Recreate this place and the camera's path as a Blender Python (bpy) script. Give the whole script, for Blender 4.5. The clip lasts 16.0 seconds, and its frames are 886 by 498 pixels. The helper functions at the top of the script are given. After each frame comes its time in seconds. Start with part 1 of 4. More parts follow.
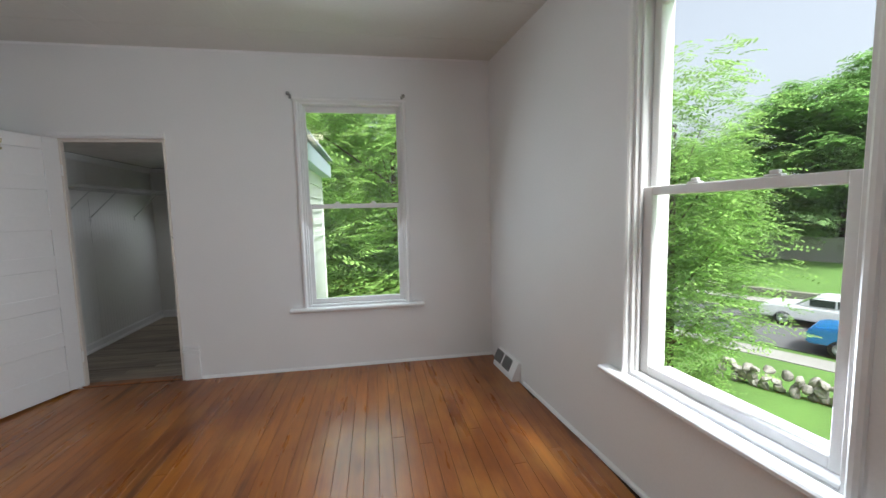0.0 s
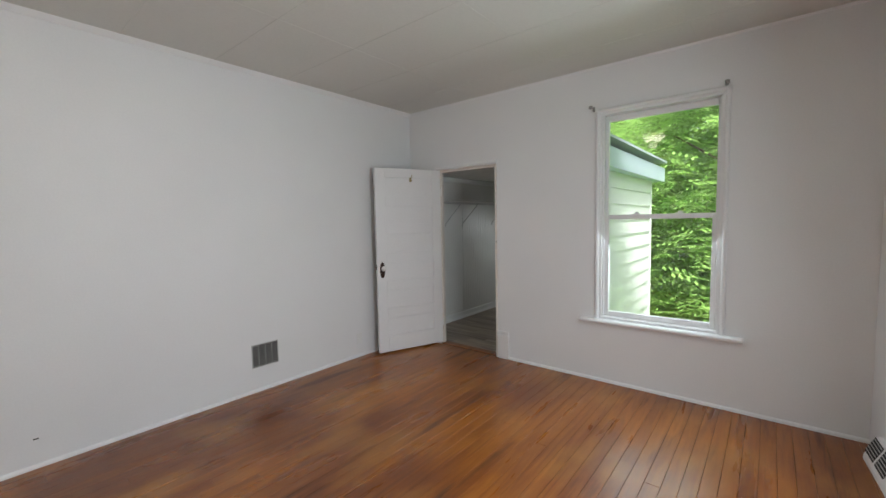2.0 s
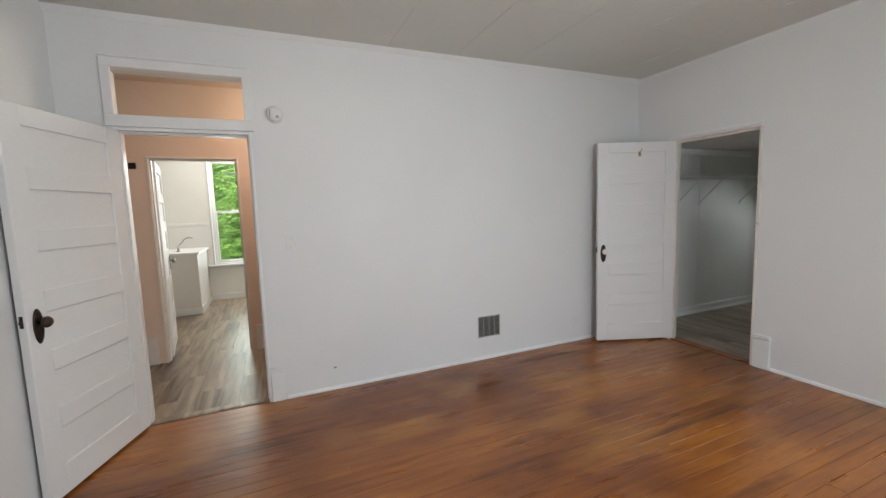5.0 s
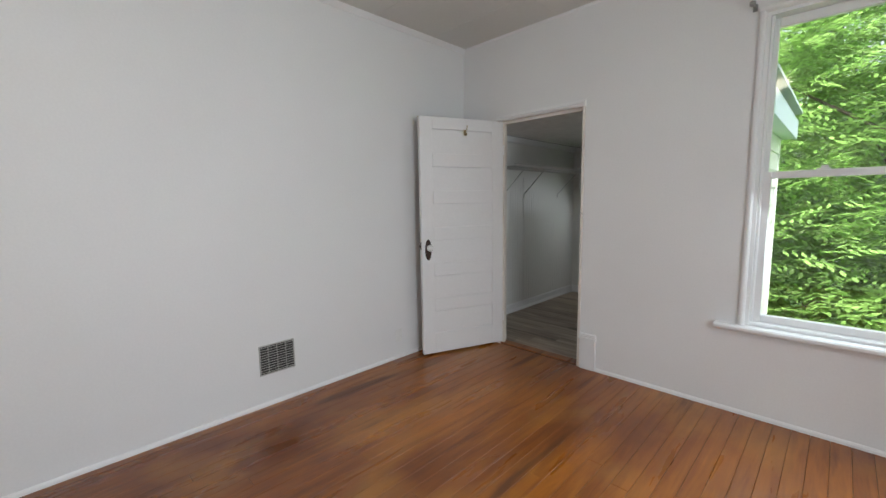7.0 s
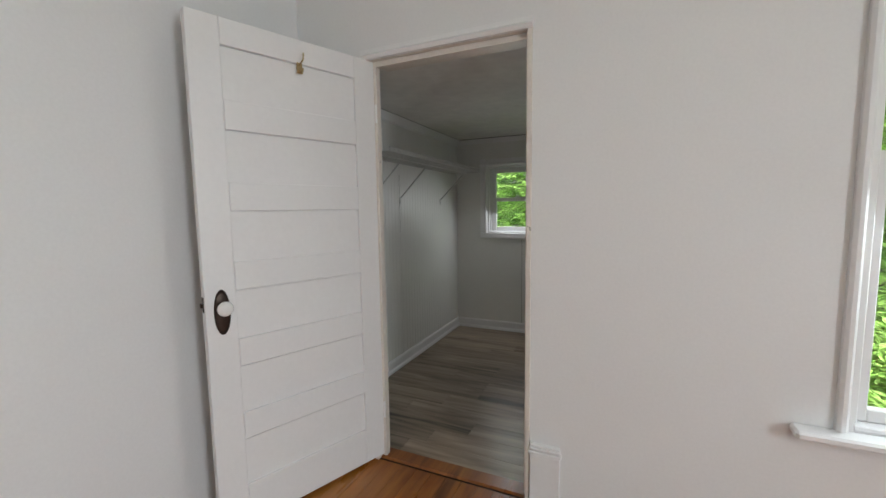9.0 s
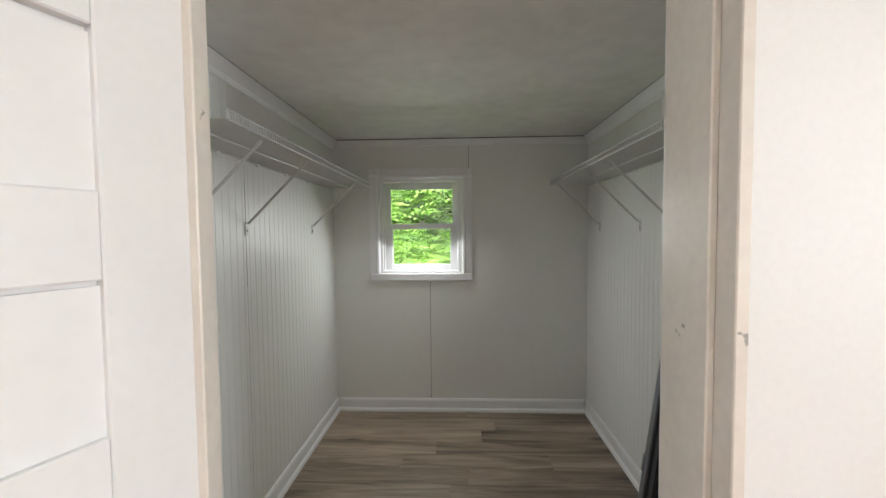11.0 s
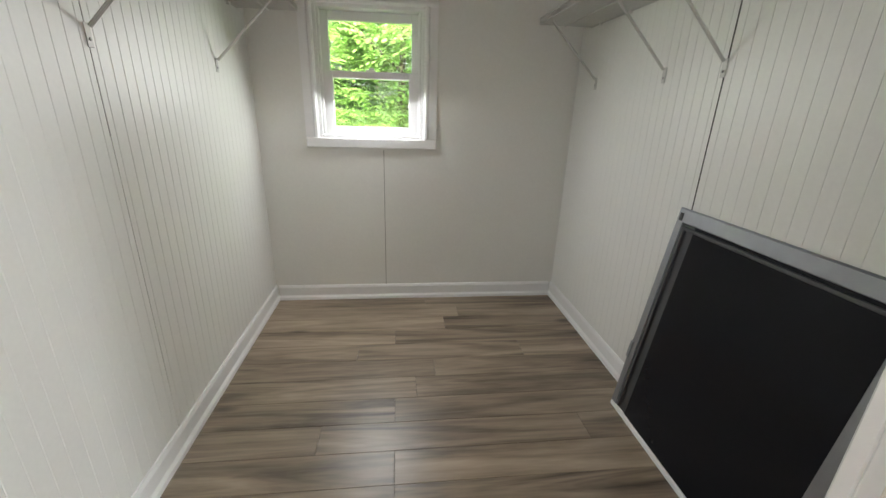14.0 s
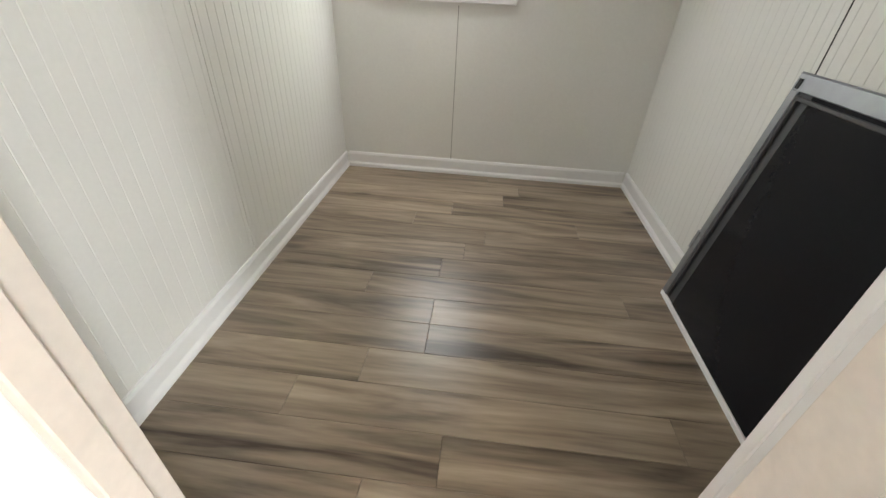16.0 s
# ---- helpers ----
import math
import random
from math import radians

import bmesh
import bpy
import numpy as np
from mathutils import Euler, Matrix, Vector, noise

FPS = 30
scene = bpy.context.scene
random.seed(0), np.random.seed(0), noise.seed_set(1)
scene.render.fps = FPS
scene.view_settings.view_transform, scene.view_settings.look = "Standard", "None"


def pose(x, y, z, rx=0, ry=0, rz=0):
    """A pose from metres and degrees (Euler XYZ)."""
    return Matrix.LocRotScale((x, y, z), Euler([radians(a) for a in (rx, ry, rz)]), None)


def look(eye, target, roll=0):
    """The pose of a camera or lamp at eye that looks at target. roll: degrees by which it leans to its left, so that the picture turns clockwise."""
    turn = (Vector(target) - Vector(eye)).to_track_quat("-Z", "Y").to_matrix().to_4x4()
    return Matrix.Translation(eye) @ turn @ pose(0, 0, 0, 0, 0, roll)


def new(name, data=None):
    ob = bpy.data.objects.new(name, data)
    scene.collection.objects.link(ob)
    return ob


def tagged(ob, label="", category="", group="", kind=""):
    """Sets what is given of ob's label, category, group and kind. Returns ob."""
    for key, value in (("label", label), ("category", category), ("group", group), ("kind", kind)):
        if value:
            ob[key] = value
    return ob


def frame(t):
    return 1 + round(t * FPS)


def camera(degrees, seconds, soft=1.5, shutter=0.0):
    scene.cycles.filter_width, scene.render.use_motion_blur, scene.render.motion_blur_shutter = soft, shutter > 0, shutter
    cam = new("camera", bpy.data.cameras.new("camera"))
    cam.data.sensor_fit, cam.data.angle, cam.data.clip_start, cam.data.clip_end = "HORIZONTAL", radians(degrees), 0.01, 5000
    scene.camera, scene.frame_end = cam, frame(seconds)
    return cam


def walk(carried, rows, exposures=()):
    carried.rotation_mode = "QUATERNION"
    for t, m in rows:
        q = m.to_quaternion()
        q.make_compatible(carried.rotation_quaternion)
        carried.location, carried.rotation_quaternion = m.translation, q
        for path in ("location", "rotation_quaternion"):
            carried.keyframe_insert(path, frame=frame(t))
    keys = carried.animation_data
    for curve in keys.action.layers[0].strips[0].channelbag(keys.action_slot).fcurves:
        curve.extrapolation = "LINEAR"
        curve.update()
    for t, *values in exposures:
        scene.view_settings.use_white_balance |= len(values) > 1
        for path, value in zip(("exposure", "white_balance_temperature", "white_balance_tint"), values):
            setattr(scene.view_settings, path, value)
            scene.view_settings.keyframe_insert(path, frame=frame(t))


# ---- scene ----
cam = camera(95.8, 16.0)
PATH = [
    (0, (-0.086, 0.801, 1.417), (0.248, 2.763, 1.226), -1.3),
    (0.5, (0.106, 0.921, 1.45), (0.002, 2.911, 1.28), -0.7),
    (1, (0.363, 0.976, 1.479), (-0.24, 2.877, 1.33), 2.1),
    (1.5, (0.466, 0.948, 1.475), (-0.503, 2.69, 1.311), 0.2),
    (2, (0.478, 0.872, 1.48), (-0.787, 2.415, 1.336), -1.1),
    (2.5, (0.428, 0.774, 1.482), (-1.106, 2.05, 1.344), -1.4),
    (3, (0.394, 0.69, 1.475), (-1.335, 1.687, 1.349), -1.4),
    (3.5, (0.372, 0.648, 1.486), (-1.479, 1.392, 1.358), -1.3),
    (6, (0.147, 0.923, 1.39), (-1.598, 1.844, 1.063), -1.0),
    (6.5, (-0.049, 1.177, 1.339), (-1.631, 2.369, 1.059), -0.7),
    (7, (-0.32, 1.509, 1.356), (-1.722, 2.915, 1.119), -0.9),
    (7.5, (-0.613, 1.832, 1.344), (-1.881, 3.362, 1.122), -0.5),
    (8, (-0.904, 2.14, 1.348), (-2.055, 3.761, 1.127), -1.0),
    (8.5, (-1.202, 2.452, 1.324), (-2.187, 4.18, 1.118), -1.2),
    (9, (-1.4, 2.79, 1.329), (-2.215, 4.606, 1.133), -0.8),
    (9.5, (-1.646, 3.086, 1.31), (-2.244, 4.985, 1.118), -1.0),
    (12, (-2.248, 4.311, 1.475), (-2.148, 6.308, 1.424), 0.2),
    (12.5, (-2.262, 4.376, 1.496), (-2.113, 6.369, 1.435), 0.5),
    (13, (-2.274, 4.399, 1.484), (-2.098, 6.384, 1.321), 0.8),
    (13.5, (-2.263, 4.422, 1.377), (-2.069, 6.378, 1.01), 1.2),
    (14, (-2.279, 4.419, 1.251), (-2.058, 6.295, 0.592), 1.8),
    (14.5, (-2.276, 4.411, 1.166), (-2.06, 6.147, 0.197), 2.3),
    (15, (-2.287, 4.379, 1.099), (-2.075, 5.944, -0.128), 3.2),
    (15.5, (-2.271, 4.375, 1.086), (-2.125, 5.824, -0.285), 3.9),
    (16, (-2.169, 4.359, 1.111), (-2.307, 6.016, -0.002), 2.8),
]
EXPOSURES = [(0.0, 1.15, 6050, 10), (1.0, 1.1, 6150, 10), (2.0, 1.35, 6200, 10), (3.5, 1.5, 6300, 10), (6.5, 1.5, 6150, 10), (9.5, 1.85, 6400, 10), (12.0, 3.15, 6500, 10), (13.0, 3.15, 6500, 10), (15.5, 3.55, 6750, 10), (16.0, 3.55, 6750, 10)]
walk(cam, [(t, look(eye, target, roll)) for t, eye, target, roll in PATH], EXPOSURES)

# ---- world and light ----
SUN_EL, SUN_AZ = 55.0, 158.0
world = bpy.data.worlds.new("overcast_sky")
scene.world = world
world.use_nodes = True
wn = world.node_tree
sky = wn.nodes.new("ShaderNodeTexSky")
sky.sky_type, sky.sun_disc = "NISHITA", False
sky.sun_elevation, sky.sun_rotation = radians(SUN_EL), radians(SUN_AZ)
sky.air_density, sky.dust_density, sky.ozone_density = 1.0, 6.0, 0.6
wash = wn.nodes.new("ShaderNodeHueSaturation")
wash.inputs["Saturation"].default_value = 0.3
wn.links.new(sky.outputs[0], wash.inputs["Color"])
wn.links.new(wash.outputs[0], wn.nodes["Background"].inputs[0])
wn.nodes["Background"].inputs[1].default_value = 0.15


def lamp(name, kind, m, energy, color=(1, 1, 1), **more):
    data = bpy.data.lights.new(name, kind)
    data.energy, data.color = energy, color
    if kind == "AREA":
        data.shape, data.size, data.size_y = "RECTANGLE", more["w"], more["h"]
    elif kind == "SUN":
        data.angle = radians(more["angle"])
    else:
        data.shadow_soft_size = more["r"]
    ob = new(name, data)
    ob.matrix_world = m
    return ob


lamp("sun", "SUN", look((30 * math.sin(radians(SUN_AZ)), 30 * math.cos(radians(SUN_AZ)), 40), (0, 0, 0)), 3.2, (1.0, 0.97, 0.9), angle=14)
# the sky's light in the window openings
lamp("window_light_north", "AREA", look((-0.25, 4.42, 1.5), (-0.25, 2.0, 0.3)), 5, (0.88, 0.97, 1.0), w=0.84, h=1.6)
lamp("window_light_east", "AREA", look((1.09, 2.11, 1.5), (-2.6, 1.5, 0.9)), 15.5, (0.90, 0.95, 1.0), w=0.84, h=1.7)
lamp("window_light_closet", "AREA", look((-2.43, 6.88, 1.43), (-2.4, 5.9, 0.45)), 0.98, (0.96, 0.98, 1.0), w=0.44, h=0.5)
lamp("window_light_kitchen", "AREA", look((-7.72, 0.3, 1.5), (-4.0, 0.3, 0.9)), 9, (0.97, 1.0, 0.97), w=0.8, h=1.7)
lamp("hall_bulb", "POINT", pose(-3.75, 0.9, 2.35), 4.0, (1.0, 0.82, 0.66), r=0.1)
lamp("kitchen_bulb", "POINT", pose(-6.9, 0.5, 2.25), 10, (1.0, 0.95, 0.85), r=0.08)
lamp("bedroom_bulb", "POINT", pose(-1.02, 1.15, 2.62), 0.3, (1.0, 0.85, 0.66), r=0.06)


# ---- materials ----
def material(name, base, rough=0.5, metal=0.0, vary=0.06, scale=3.0, fine=60.0, bump=0.05, depth=0.002, stretch=(1, 1, 1), random=0.0, coat=0.0, spec=0.5, chips=0.0):
    """A paint-like surface: two scales of tone, a fine relief, and a tone for each object."""
    m = bpy.data.materials.new(name)
    m.use_nodes = True
    nt = m.node_tree
    b = nt.nodes["Principled BSDF"]
    add, link = nt.nodes.new, nt.links.new
    tc, mp = add("ShaderNodeTexCoord"), add("ShaderNodeMapping")
    mp.inputs["Scale"].default_value = stretch
    link(tc.outputs["Object"], mp.inputs[0])
    big, small = add("ShaderNodeTexNoise"), add("ShaderNodeTexNoise")
    big.inputs["Scale"].default_value, small.inputs["Scale"].default_value = scale, fine
    big.inputs["Detail"].default_value = small.inputs["Detail"].default_value = 5
    link(mp.outputs[0], big.inputs[0]), link(mp.outputs[0], small.inputs[0])
    mix = add("ShaderNodeMath")
    mix.operation = "ADD"
    link(big.outputs[0], mix.inputs[0]), link(small.outputs[0], mix.inputs[1])
    rng = add("ShaderNodeMapRange")
    rng.inputs[1].default_value, rng.inputs[2].default_value = 0.7, 1.3
    rng.inputs[3].default_value, rng.inputs[4].default_value = 1 - vary, 1 + vary
    link(mix.outputs[0], rng.inputs[0])
    out = rng.outputs[0]
    if random:
        info, r2, mul = add("ShaderNodeObjectInfo"), add("ShaderNodeMapRange"), add("ShaderNodeMath")
        r2.inputs[3].default_value, r2.inputs[4].default_value = 1 - random, 1 + random
        link(info.outputs["Random"], r2.inputs[0])
        mul.operation = "MULTIPLY"
        link(out, mul.inputs[0]), link(r2.outputs[0], mul.inputs[1])
        out = mul.outputs[0]
    hsv = add("ShaderNodeHueSaturation")
    hsv.inputs["Color"].default_value = (*base, 1)
    link(out, hsv.inputs["Value"])
    paint = hsv.outputs[0]
    if chips:
        vor, near, mx = add("ShaderNodeTexVoronoi"), add("ShaderNodeMapRange"), add("ShaderNodeMix")
        vor.inputs["Scale"].default_value = chips
        warp = add("ShaderNodeVectorMath")
        warp.operation = "MULTIPLY_ADD"
        warp.inputs[1].default_value = (0.06, 0.06, 0.06)
        link(small.outputs["Color"], warp.inputs[0]), link(mp.outputs[0], warp.inputs[2]), link(warp.outputs[0], vor.inputs[0])
        near.inputs[1].default_value, near.inputs[2].default_value = 0.035, 0.06
        near.inputs[3].default_value, near.inputs[4].default_value = 0.8, 0.0
        mx.data_type = "RGBA"
        mx.inputs[7].default_value = (*[v * 0.35 for v in base], 1)
        link(vor.outputs["Distance"], near.inputs[0]), link(near.outputs[0], mx.inputs[0]), link(paint, mx.inputs[6])
        paint = mx.outputs[2]
    link(paint, b.inputs["Base Color"])
    b.inputs["Roughness"].default_value, b.inputs["Metallic"].default_value = rough, metal
    b.inputs["Coat Weight"].default_value, b.inputs["Specular IOR Level"].default_value = coat, spec
    if bump:
        bm_ = add("ShaderNodeBump")
        bm_.inputs["Strength"].default_value, bm_.inputs["Distance"].default_value = bump, depth
        link(mix.outputs[0], bm_.inputs["Height"])
        link(bm_.outputs[0], b.inputs["Normal"])
    return m


def wood(name, dark, light, along, rough, random, streak=1.0, coat=0.0, knots=True, worn=None, fleck=0.3):
    """Boards: grain stretched along one axis, knots, dark stains, worn paler patches, and a tone for each board."""
    m = bpy.data.materials.new(name)
    m.use_nodes = True
    nt = m.node_tree
    b = nt.nodes["Principled BSDF"]
    add, link = nt.nodes.new, nt.links.new
    geo, info = add("ShaderNodeNewGeometry"), add("ShaderNodeObjectInfo")
    off, sc = add("ShaderNodeVectorMath"), add("ShaderNodeVectorMath")
    comb = add("ShaderNodeCombineXYZ")
    r10 = add("ShaderNodeMath")
    r10.operation = "MULTIPLY"
    r10.inputs[1].default_value = 37.0
    link(info.outputs["Random"], r10.inputs[0])
    for i in range(3):
        link(r10.outputs[0], comb.inputs[i])
    off.operation, sc.operation = "ADD", "MULTIPLY"
    link(geo.outputs["Position"], off.inputs[0]), link(comb.outputs[0], off.inputs[1])
    sc.inputs[1].default_value = (0.8, 9.0, 9.0) if along == "x" else (12.0, 1.0, 12.0)
    link(off.outputs[0], sc.inputs[0])
    grain, fine = add("ShaderNodeTexNoise"), add("ShaderNodeTexNoise")
    grain.inputs["Scale"].default_value, fine.inputs["Scale"].default_value = 1.3, 9.0
    grain.inputs["Detail"].default_value = fine.inputs["Detail"].default_value = 6
    grain.inputs["Distortion"].default_value = 1.2
    link(sc.outputs[0], grain.inputs[0]), link(sc.outputs[0], fine.inputs[0])
    s1 = add("ShaderNodeMath")
    s1.operation = "MULTIPLY_ADD"
    s1.inputs[1].default_value = fleck
    link(fine.outputs[0], s1.inputs[0]), link(grain.outputs[0], s1.inputs[2])
    s2 = add("ShaderNodeMath")
    s2.operation = "MULTIPLY_ADD"
    s2.inputs[1].default_value = random
    link(info.outputs["Random"], s2.inputs[0]), link(s1.outputs[0], s2.inputs[2])
    ramp = add("ShaderNodeMapRange")
    lo = 0.49 + fleck * 0.5 + random * 0.5
    ramp.inputs[1].default_value, ramp.inputs[2].default_value = lo - 0.22 / streak, lo + 0.22 / streak
    link(s2.outputs[0], ramp.inputs[0])
    col = add("ShaderNodeMix")
    col.data_type = "RGBA"
    col.inputs[6].default_value, col.inputs[7].default_value = (*dark, 1), (*light, 1)
    link(ramp.outputs[0], col.inputs[0])
    out = col.outputs[2]
    if knots:
        vor = add("ShaderNodeTexVoronoi")
        vor.inputs["Scale"].default_value = 0.9
        s3 = add("ShaderNodeVectorMath")
        s3.operation = "MULTIPLY"
        s3.inputs[1].default_value = (1.3, 3.6, 1) if along == "x" else (3.6, 1.3, 1)
        link(off.outputs[0], s3.inputs[0]), link(s3.outputs[0], vor.inputs[0])
        kr = add("ShaderNodeMapRange")
        kr.inputs[1].default_value, kr.inputs[2].default_value = 0.03, 0.10
        kr.inputs[3].default_value, kr.inputs[4].default_value = 0.75, 0.0
        link(vor.outputs["Distance"], kr.inputs[0])
        kc = add("ShaderNodeMix")
        kc.data_type = "RGBA"
        kc.inputs[7].default_value = (*[v * 0.45 for v in dark], 1)
        link(kr.outputs[0], kc.inputs[0]), link(out, kc.inputs[6])
        out = kc.outputs[2]
    rough_out = None
    if worn:
        for colour, size, lo_, hi_, seed, most, thin in worn:
            st, sm = add("ShaderNodeTexNoise"), add("ShaderNodeVectorMath")
            sm.operation = "MULTIPLY_ADD"
            sm.inputs[1].default_value = (1.0, thin, 1) if along == "x" else (thin, 1.0, 1)
            sm.inputs[2].default_value = (seed, seed * 2, 0)
            link(geo.outputs["Position"], sm.inputs[0]), link(sm.outputs[0], st.inputs[0])
            st.inputs["Scale"].default_value, st.inputs["Detail"].default_value = size, 7
            st.inputs["Roughness"].default_value = 0.52
            sr = add("ShaderNodeMapRange")
            sr.inputs[1].default_value, sr.inputs[2].default_value = lo_, hi_
            sr.inputs[4].default_value = most
            link(st.outputs[0], sr.inputs[0])
            wc = add("ShaderNodeMix")
            wc.data_type = "RGBA"
            wc.inputs[7].default_value = (*colour, 1)
            link(sr.outputs[0], wc.inputs[0]), link(out, wc.inputs[6])
            out = wc.outputs[2]
            rough_out = st.outputs[0]
    link(out, b.inputs["Base Color"])
    if rough_out:
        rr = add("ShaderNodeMapRange")
        rr.inputs[1].default_value, rr.inputs[2].default_value = 0.3, 0.7
        rr.inputs[3].default_value, rr.inputs[4].default_value = rough - 0.08, rough + 0.14
        link(rough_out, rr.inputs[0]), link(rr.outputs[0], b.inputs["Roughness"])
    else:
        b.inputs["Roughness"].default_value = rough
    b.inputs["Coat Weight"].default_value, b.inputs["Coat Roughness"].default_value = coat, 0.2
    bp = add("ShaderNodeBump")
    bp.inputs["Strength"].default_value, bp.inputs["Distance"].default_value = 0.12, 0.002
    link(s1.outputs[0], bp.inputs["Height"]), link(bp.outputs[0], b.inputs["Normal"])
    return m


def glass(name, rough=0.0):
    m = bpy.data.materials.new(name)
    m.use_nodes = True
    nt = m.node_tree
    nt.nodes.remove(nt.nodes["Principled BSDF"])
    t, g, mx, f = (nt.nodes.new("ShaderNode" + k) for k in ("BsdfTransparent", "BsdfGlossy", "MixShader", "LayerWeight"))
    g.inputs["Roughness"].default_value, f.inputs[0].default_value = rough, 0.5
    p5, sc = nt.nodes.new("ShaderNodeMath"), nt.nodes.new("ShaderNodeMath")
    p5.operation, sc.operation = "POWER", "MULTIPLY_ADD"
    p5.inputs[1].default_value, sc.inputs[1].default_value, sc.inputs[2].default_value = 5.0, 0.96, 0.04
    nt.links.new(f.outputs["Facing"], p5.inputs[0]), nt.links.new(p5.outputs[0], sc.inputs[0])
    t.inputs[0].default_value = (0.97, 0.985, 0.975, 1)
    nt.links.new(sc.outputs[0], mx.inputs[0]), nt.links.new(t.outputs[0], mx.inputs[1]), nt.links.new(g.outputs[0], mx.inputs[2])
    nt.links.new(mx.outputs[0], nt.nodes["Material Output"].inputs[0])
    return m


def glow(name, color, strength):
    m = material(name, color, 0.4)
    b = m.node_tree.nodes["Principled BSDF"]
    b.inputs["Emission Color"].default_value, b.inputs["Emission Strength"].default_value = (*color, 1), strength
    return m


def leafy(name, base, spread):
    """Leaves: a tone for each leaf, some light through them."""
    m = bpy.data.materials.new(name)
    m.use_nodes = True
    nt = m.node_tree
    b = nt.nodes["Principled BSDF"]
    geo, r = nt.nodes.new("ShaderNodeNewGeometry"), nt.nodes.new("ShaderNodeMapRange")
    r.inputs[3].default_value, r.inputs[4].default_value = 1 - spread, 1 + spread
    hsv, mx, tr = nt.nodes.new("ShaderNodeHueSaturation"), nt.nodes.new("ShaderNodeMixShader"), nt.nodes.new("ShaderNodeBsdfTranslucent")
    hsv.inputs["Color"].default_value = (*base, 1)
    nt.links.new(geo.outputs["Random Per Island"], r.inputs[0])
    nt.links.new(r.outputs[0], hsv.inputs["Value"])
    nt.links.new(hsv.outputs[0], b.inputs["Base Color"]), nt.links.new(hsv.outputs[0], tr.inputs[0])
    b.inputs["Roughness"].default_value = 0.5
    mx.inputs[0].default_value = 0.55
    nt.links.new(b.outputs[0], mx.inputs[1]), nt.links.new(tr.outputs[0], mx.inputs[2])
    nt.links.new(mx.outputs[0], nt.nodes["Material Output"].inputs[0])
    return m


WALL = material("painted_plaster", (0.79, 0.79, 0.79), 0.5, vary=0.025, scale=1.6, fine=90, bump=0.12, depth=0.0015)
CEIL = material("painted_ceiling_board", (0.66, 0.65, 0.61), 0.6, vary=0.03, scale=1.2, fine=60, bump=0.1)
TRIM = material("white_trim_paint", (0.82, 0.82, 0.82), 0.32, vary=0.02, scale=4, fine=40, bump=0.1, depth=0.001)
DOORPAINT = material("white_door_paint", (0.82, 0.82, 0.82), 0.38, vary=0.02, scale=3, fine=50, bump=0.1, depth=0.001)
AGED = material("aged_cream_paint", (0.74, 0.69, 0.63), 0.4, vary=0.06, scale=6, fine=50, bump=0.2, chips=7.0)
PANEL = material("painted_beadboard", (0.76, 0.76, 0.73), 0.42, vary=0.025, scale=2, fine=70, bump=0.1, depth=0.001)
CLCEIL = material("stained_closet_ceiling", (0.77, 0.76, 0.73), 0.7, vary=0.08, scale=2.2, fine=11, bump=0.45, depth=0.006)
PINK = material("pink_beige_wall_paint", (0.74, 0.58, 0.46), 0.5, vary=0.03, bump=0.08)
KITCH = material("kitchen_wall_paint", (0.82, 0.81, 0.78), 0.22, vary=0.02)
PINE = wood("varnished_pine", (0.165, 0.042, 0.005), (0.45, 0.155, 0.018), "y", 0.30, 0.10, streak=0.7, coat=0.22, knots=False,
            worn=[((0.12, 0.028, 0.005), 0.6, 0.43, 0.62, 2.0, 0.8, 1.8), ((0.50, 0.23, 0.045), 1.1, 0.50, 0.72, 3.0, 0.6, 2.0), ((0.05, 0.011, 0.004), 0.75, 0.585, 0.68, 5.3, 0.7, 9.0)])
VINYL = wood("grey_vinyl_plank", (0.055, 0.037, 0.025), (0.45, 0.355, 0.262), "x", 0.34, 0.2, streak=0.8, knots=True, fleck=0.24)
GAP = material("dark_floor_joint", (0.035, 0.018, 0.01), 0.8, bump=0)
CAULK = material("dark_crack", (0.03, 0.03, 0.03), 0.9, bump=0)
# mid grey that holds the shadow line of the panel joints
JOINT = material("panel_joint_shadow_grey", (0.30, 0.29, 0.27), 0.9, bump=0)
GLASS = glass("window_glass")
IRON = material("aged_dark_bronze", (0.05, 0.035, 0.028), 0.35, metal=0.8, vary=0.2)
PORC = material("white_porcelain", (0.8, 0.8, 0.78), 0.12, bump=0)
BRASS = material("dull_brass", (0.45, 0.36, 0.2), 0.35, metal=0.9)
STEEL = material("grey_steel", (0.35, 0.35, 0.34), 0.4, metal=0.8)
ALU = material("mill_aluminium", (0.30, 0.31, 0.33), 0.4, metal=0.6, vary=0.08, fine=120, stretch=(1, 8, 8))
WIRE = material("white_vinyl_coated_wire", (0.54, 0.54, 0.52), 0.4, bump=0)
BLACKGLASS = material("dark_screen_glass", (0.010, 0.011, 0.014), 0.12, bump=0, spec=0.2)
# grey of the storm window's inner frame and of its painted reflection
DULLGREY = material("dull_grey_frame_and_reflection", (0.06, 0.062, 0.066), 0.6, fine=300, bump=0.4)
PLASTIC = material("white_plastic", (0.78, 0.78, 0.76), 0.4, bump=0)
DARK = material("dark_duct", (0.02, 0.02, 0.02), 0.8, bump=0)
VENT = material("painted_vent_metal", (0.46, 0.46, 0.44), 0.4)
SIDING = material("white_siding", (0.8, 0.8, 0.8), 0.5, vary=0.03, fine=30, stretch=(1, 1, 6))
SOFFIT = material("pale_blue_fascia", (0.50, 0.58, 0.66), 0.5)
SHINGLE = material("grey_roof_shingle", (0.42, 0.47, 0.52), 0.9, vary=0.1, fine=40)
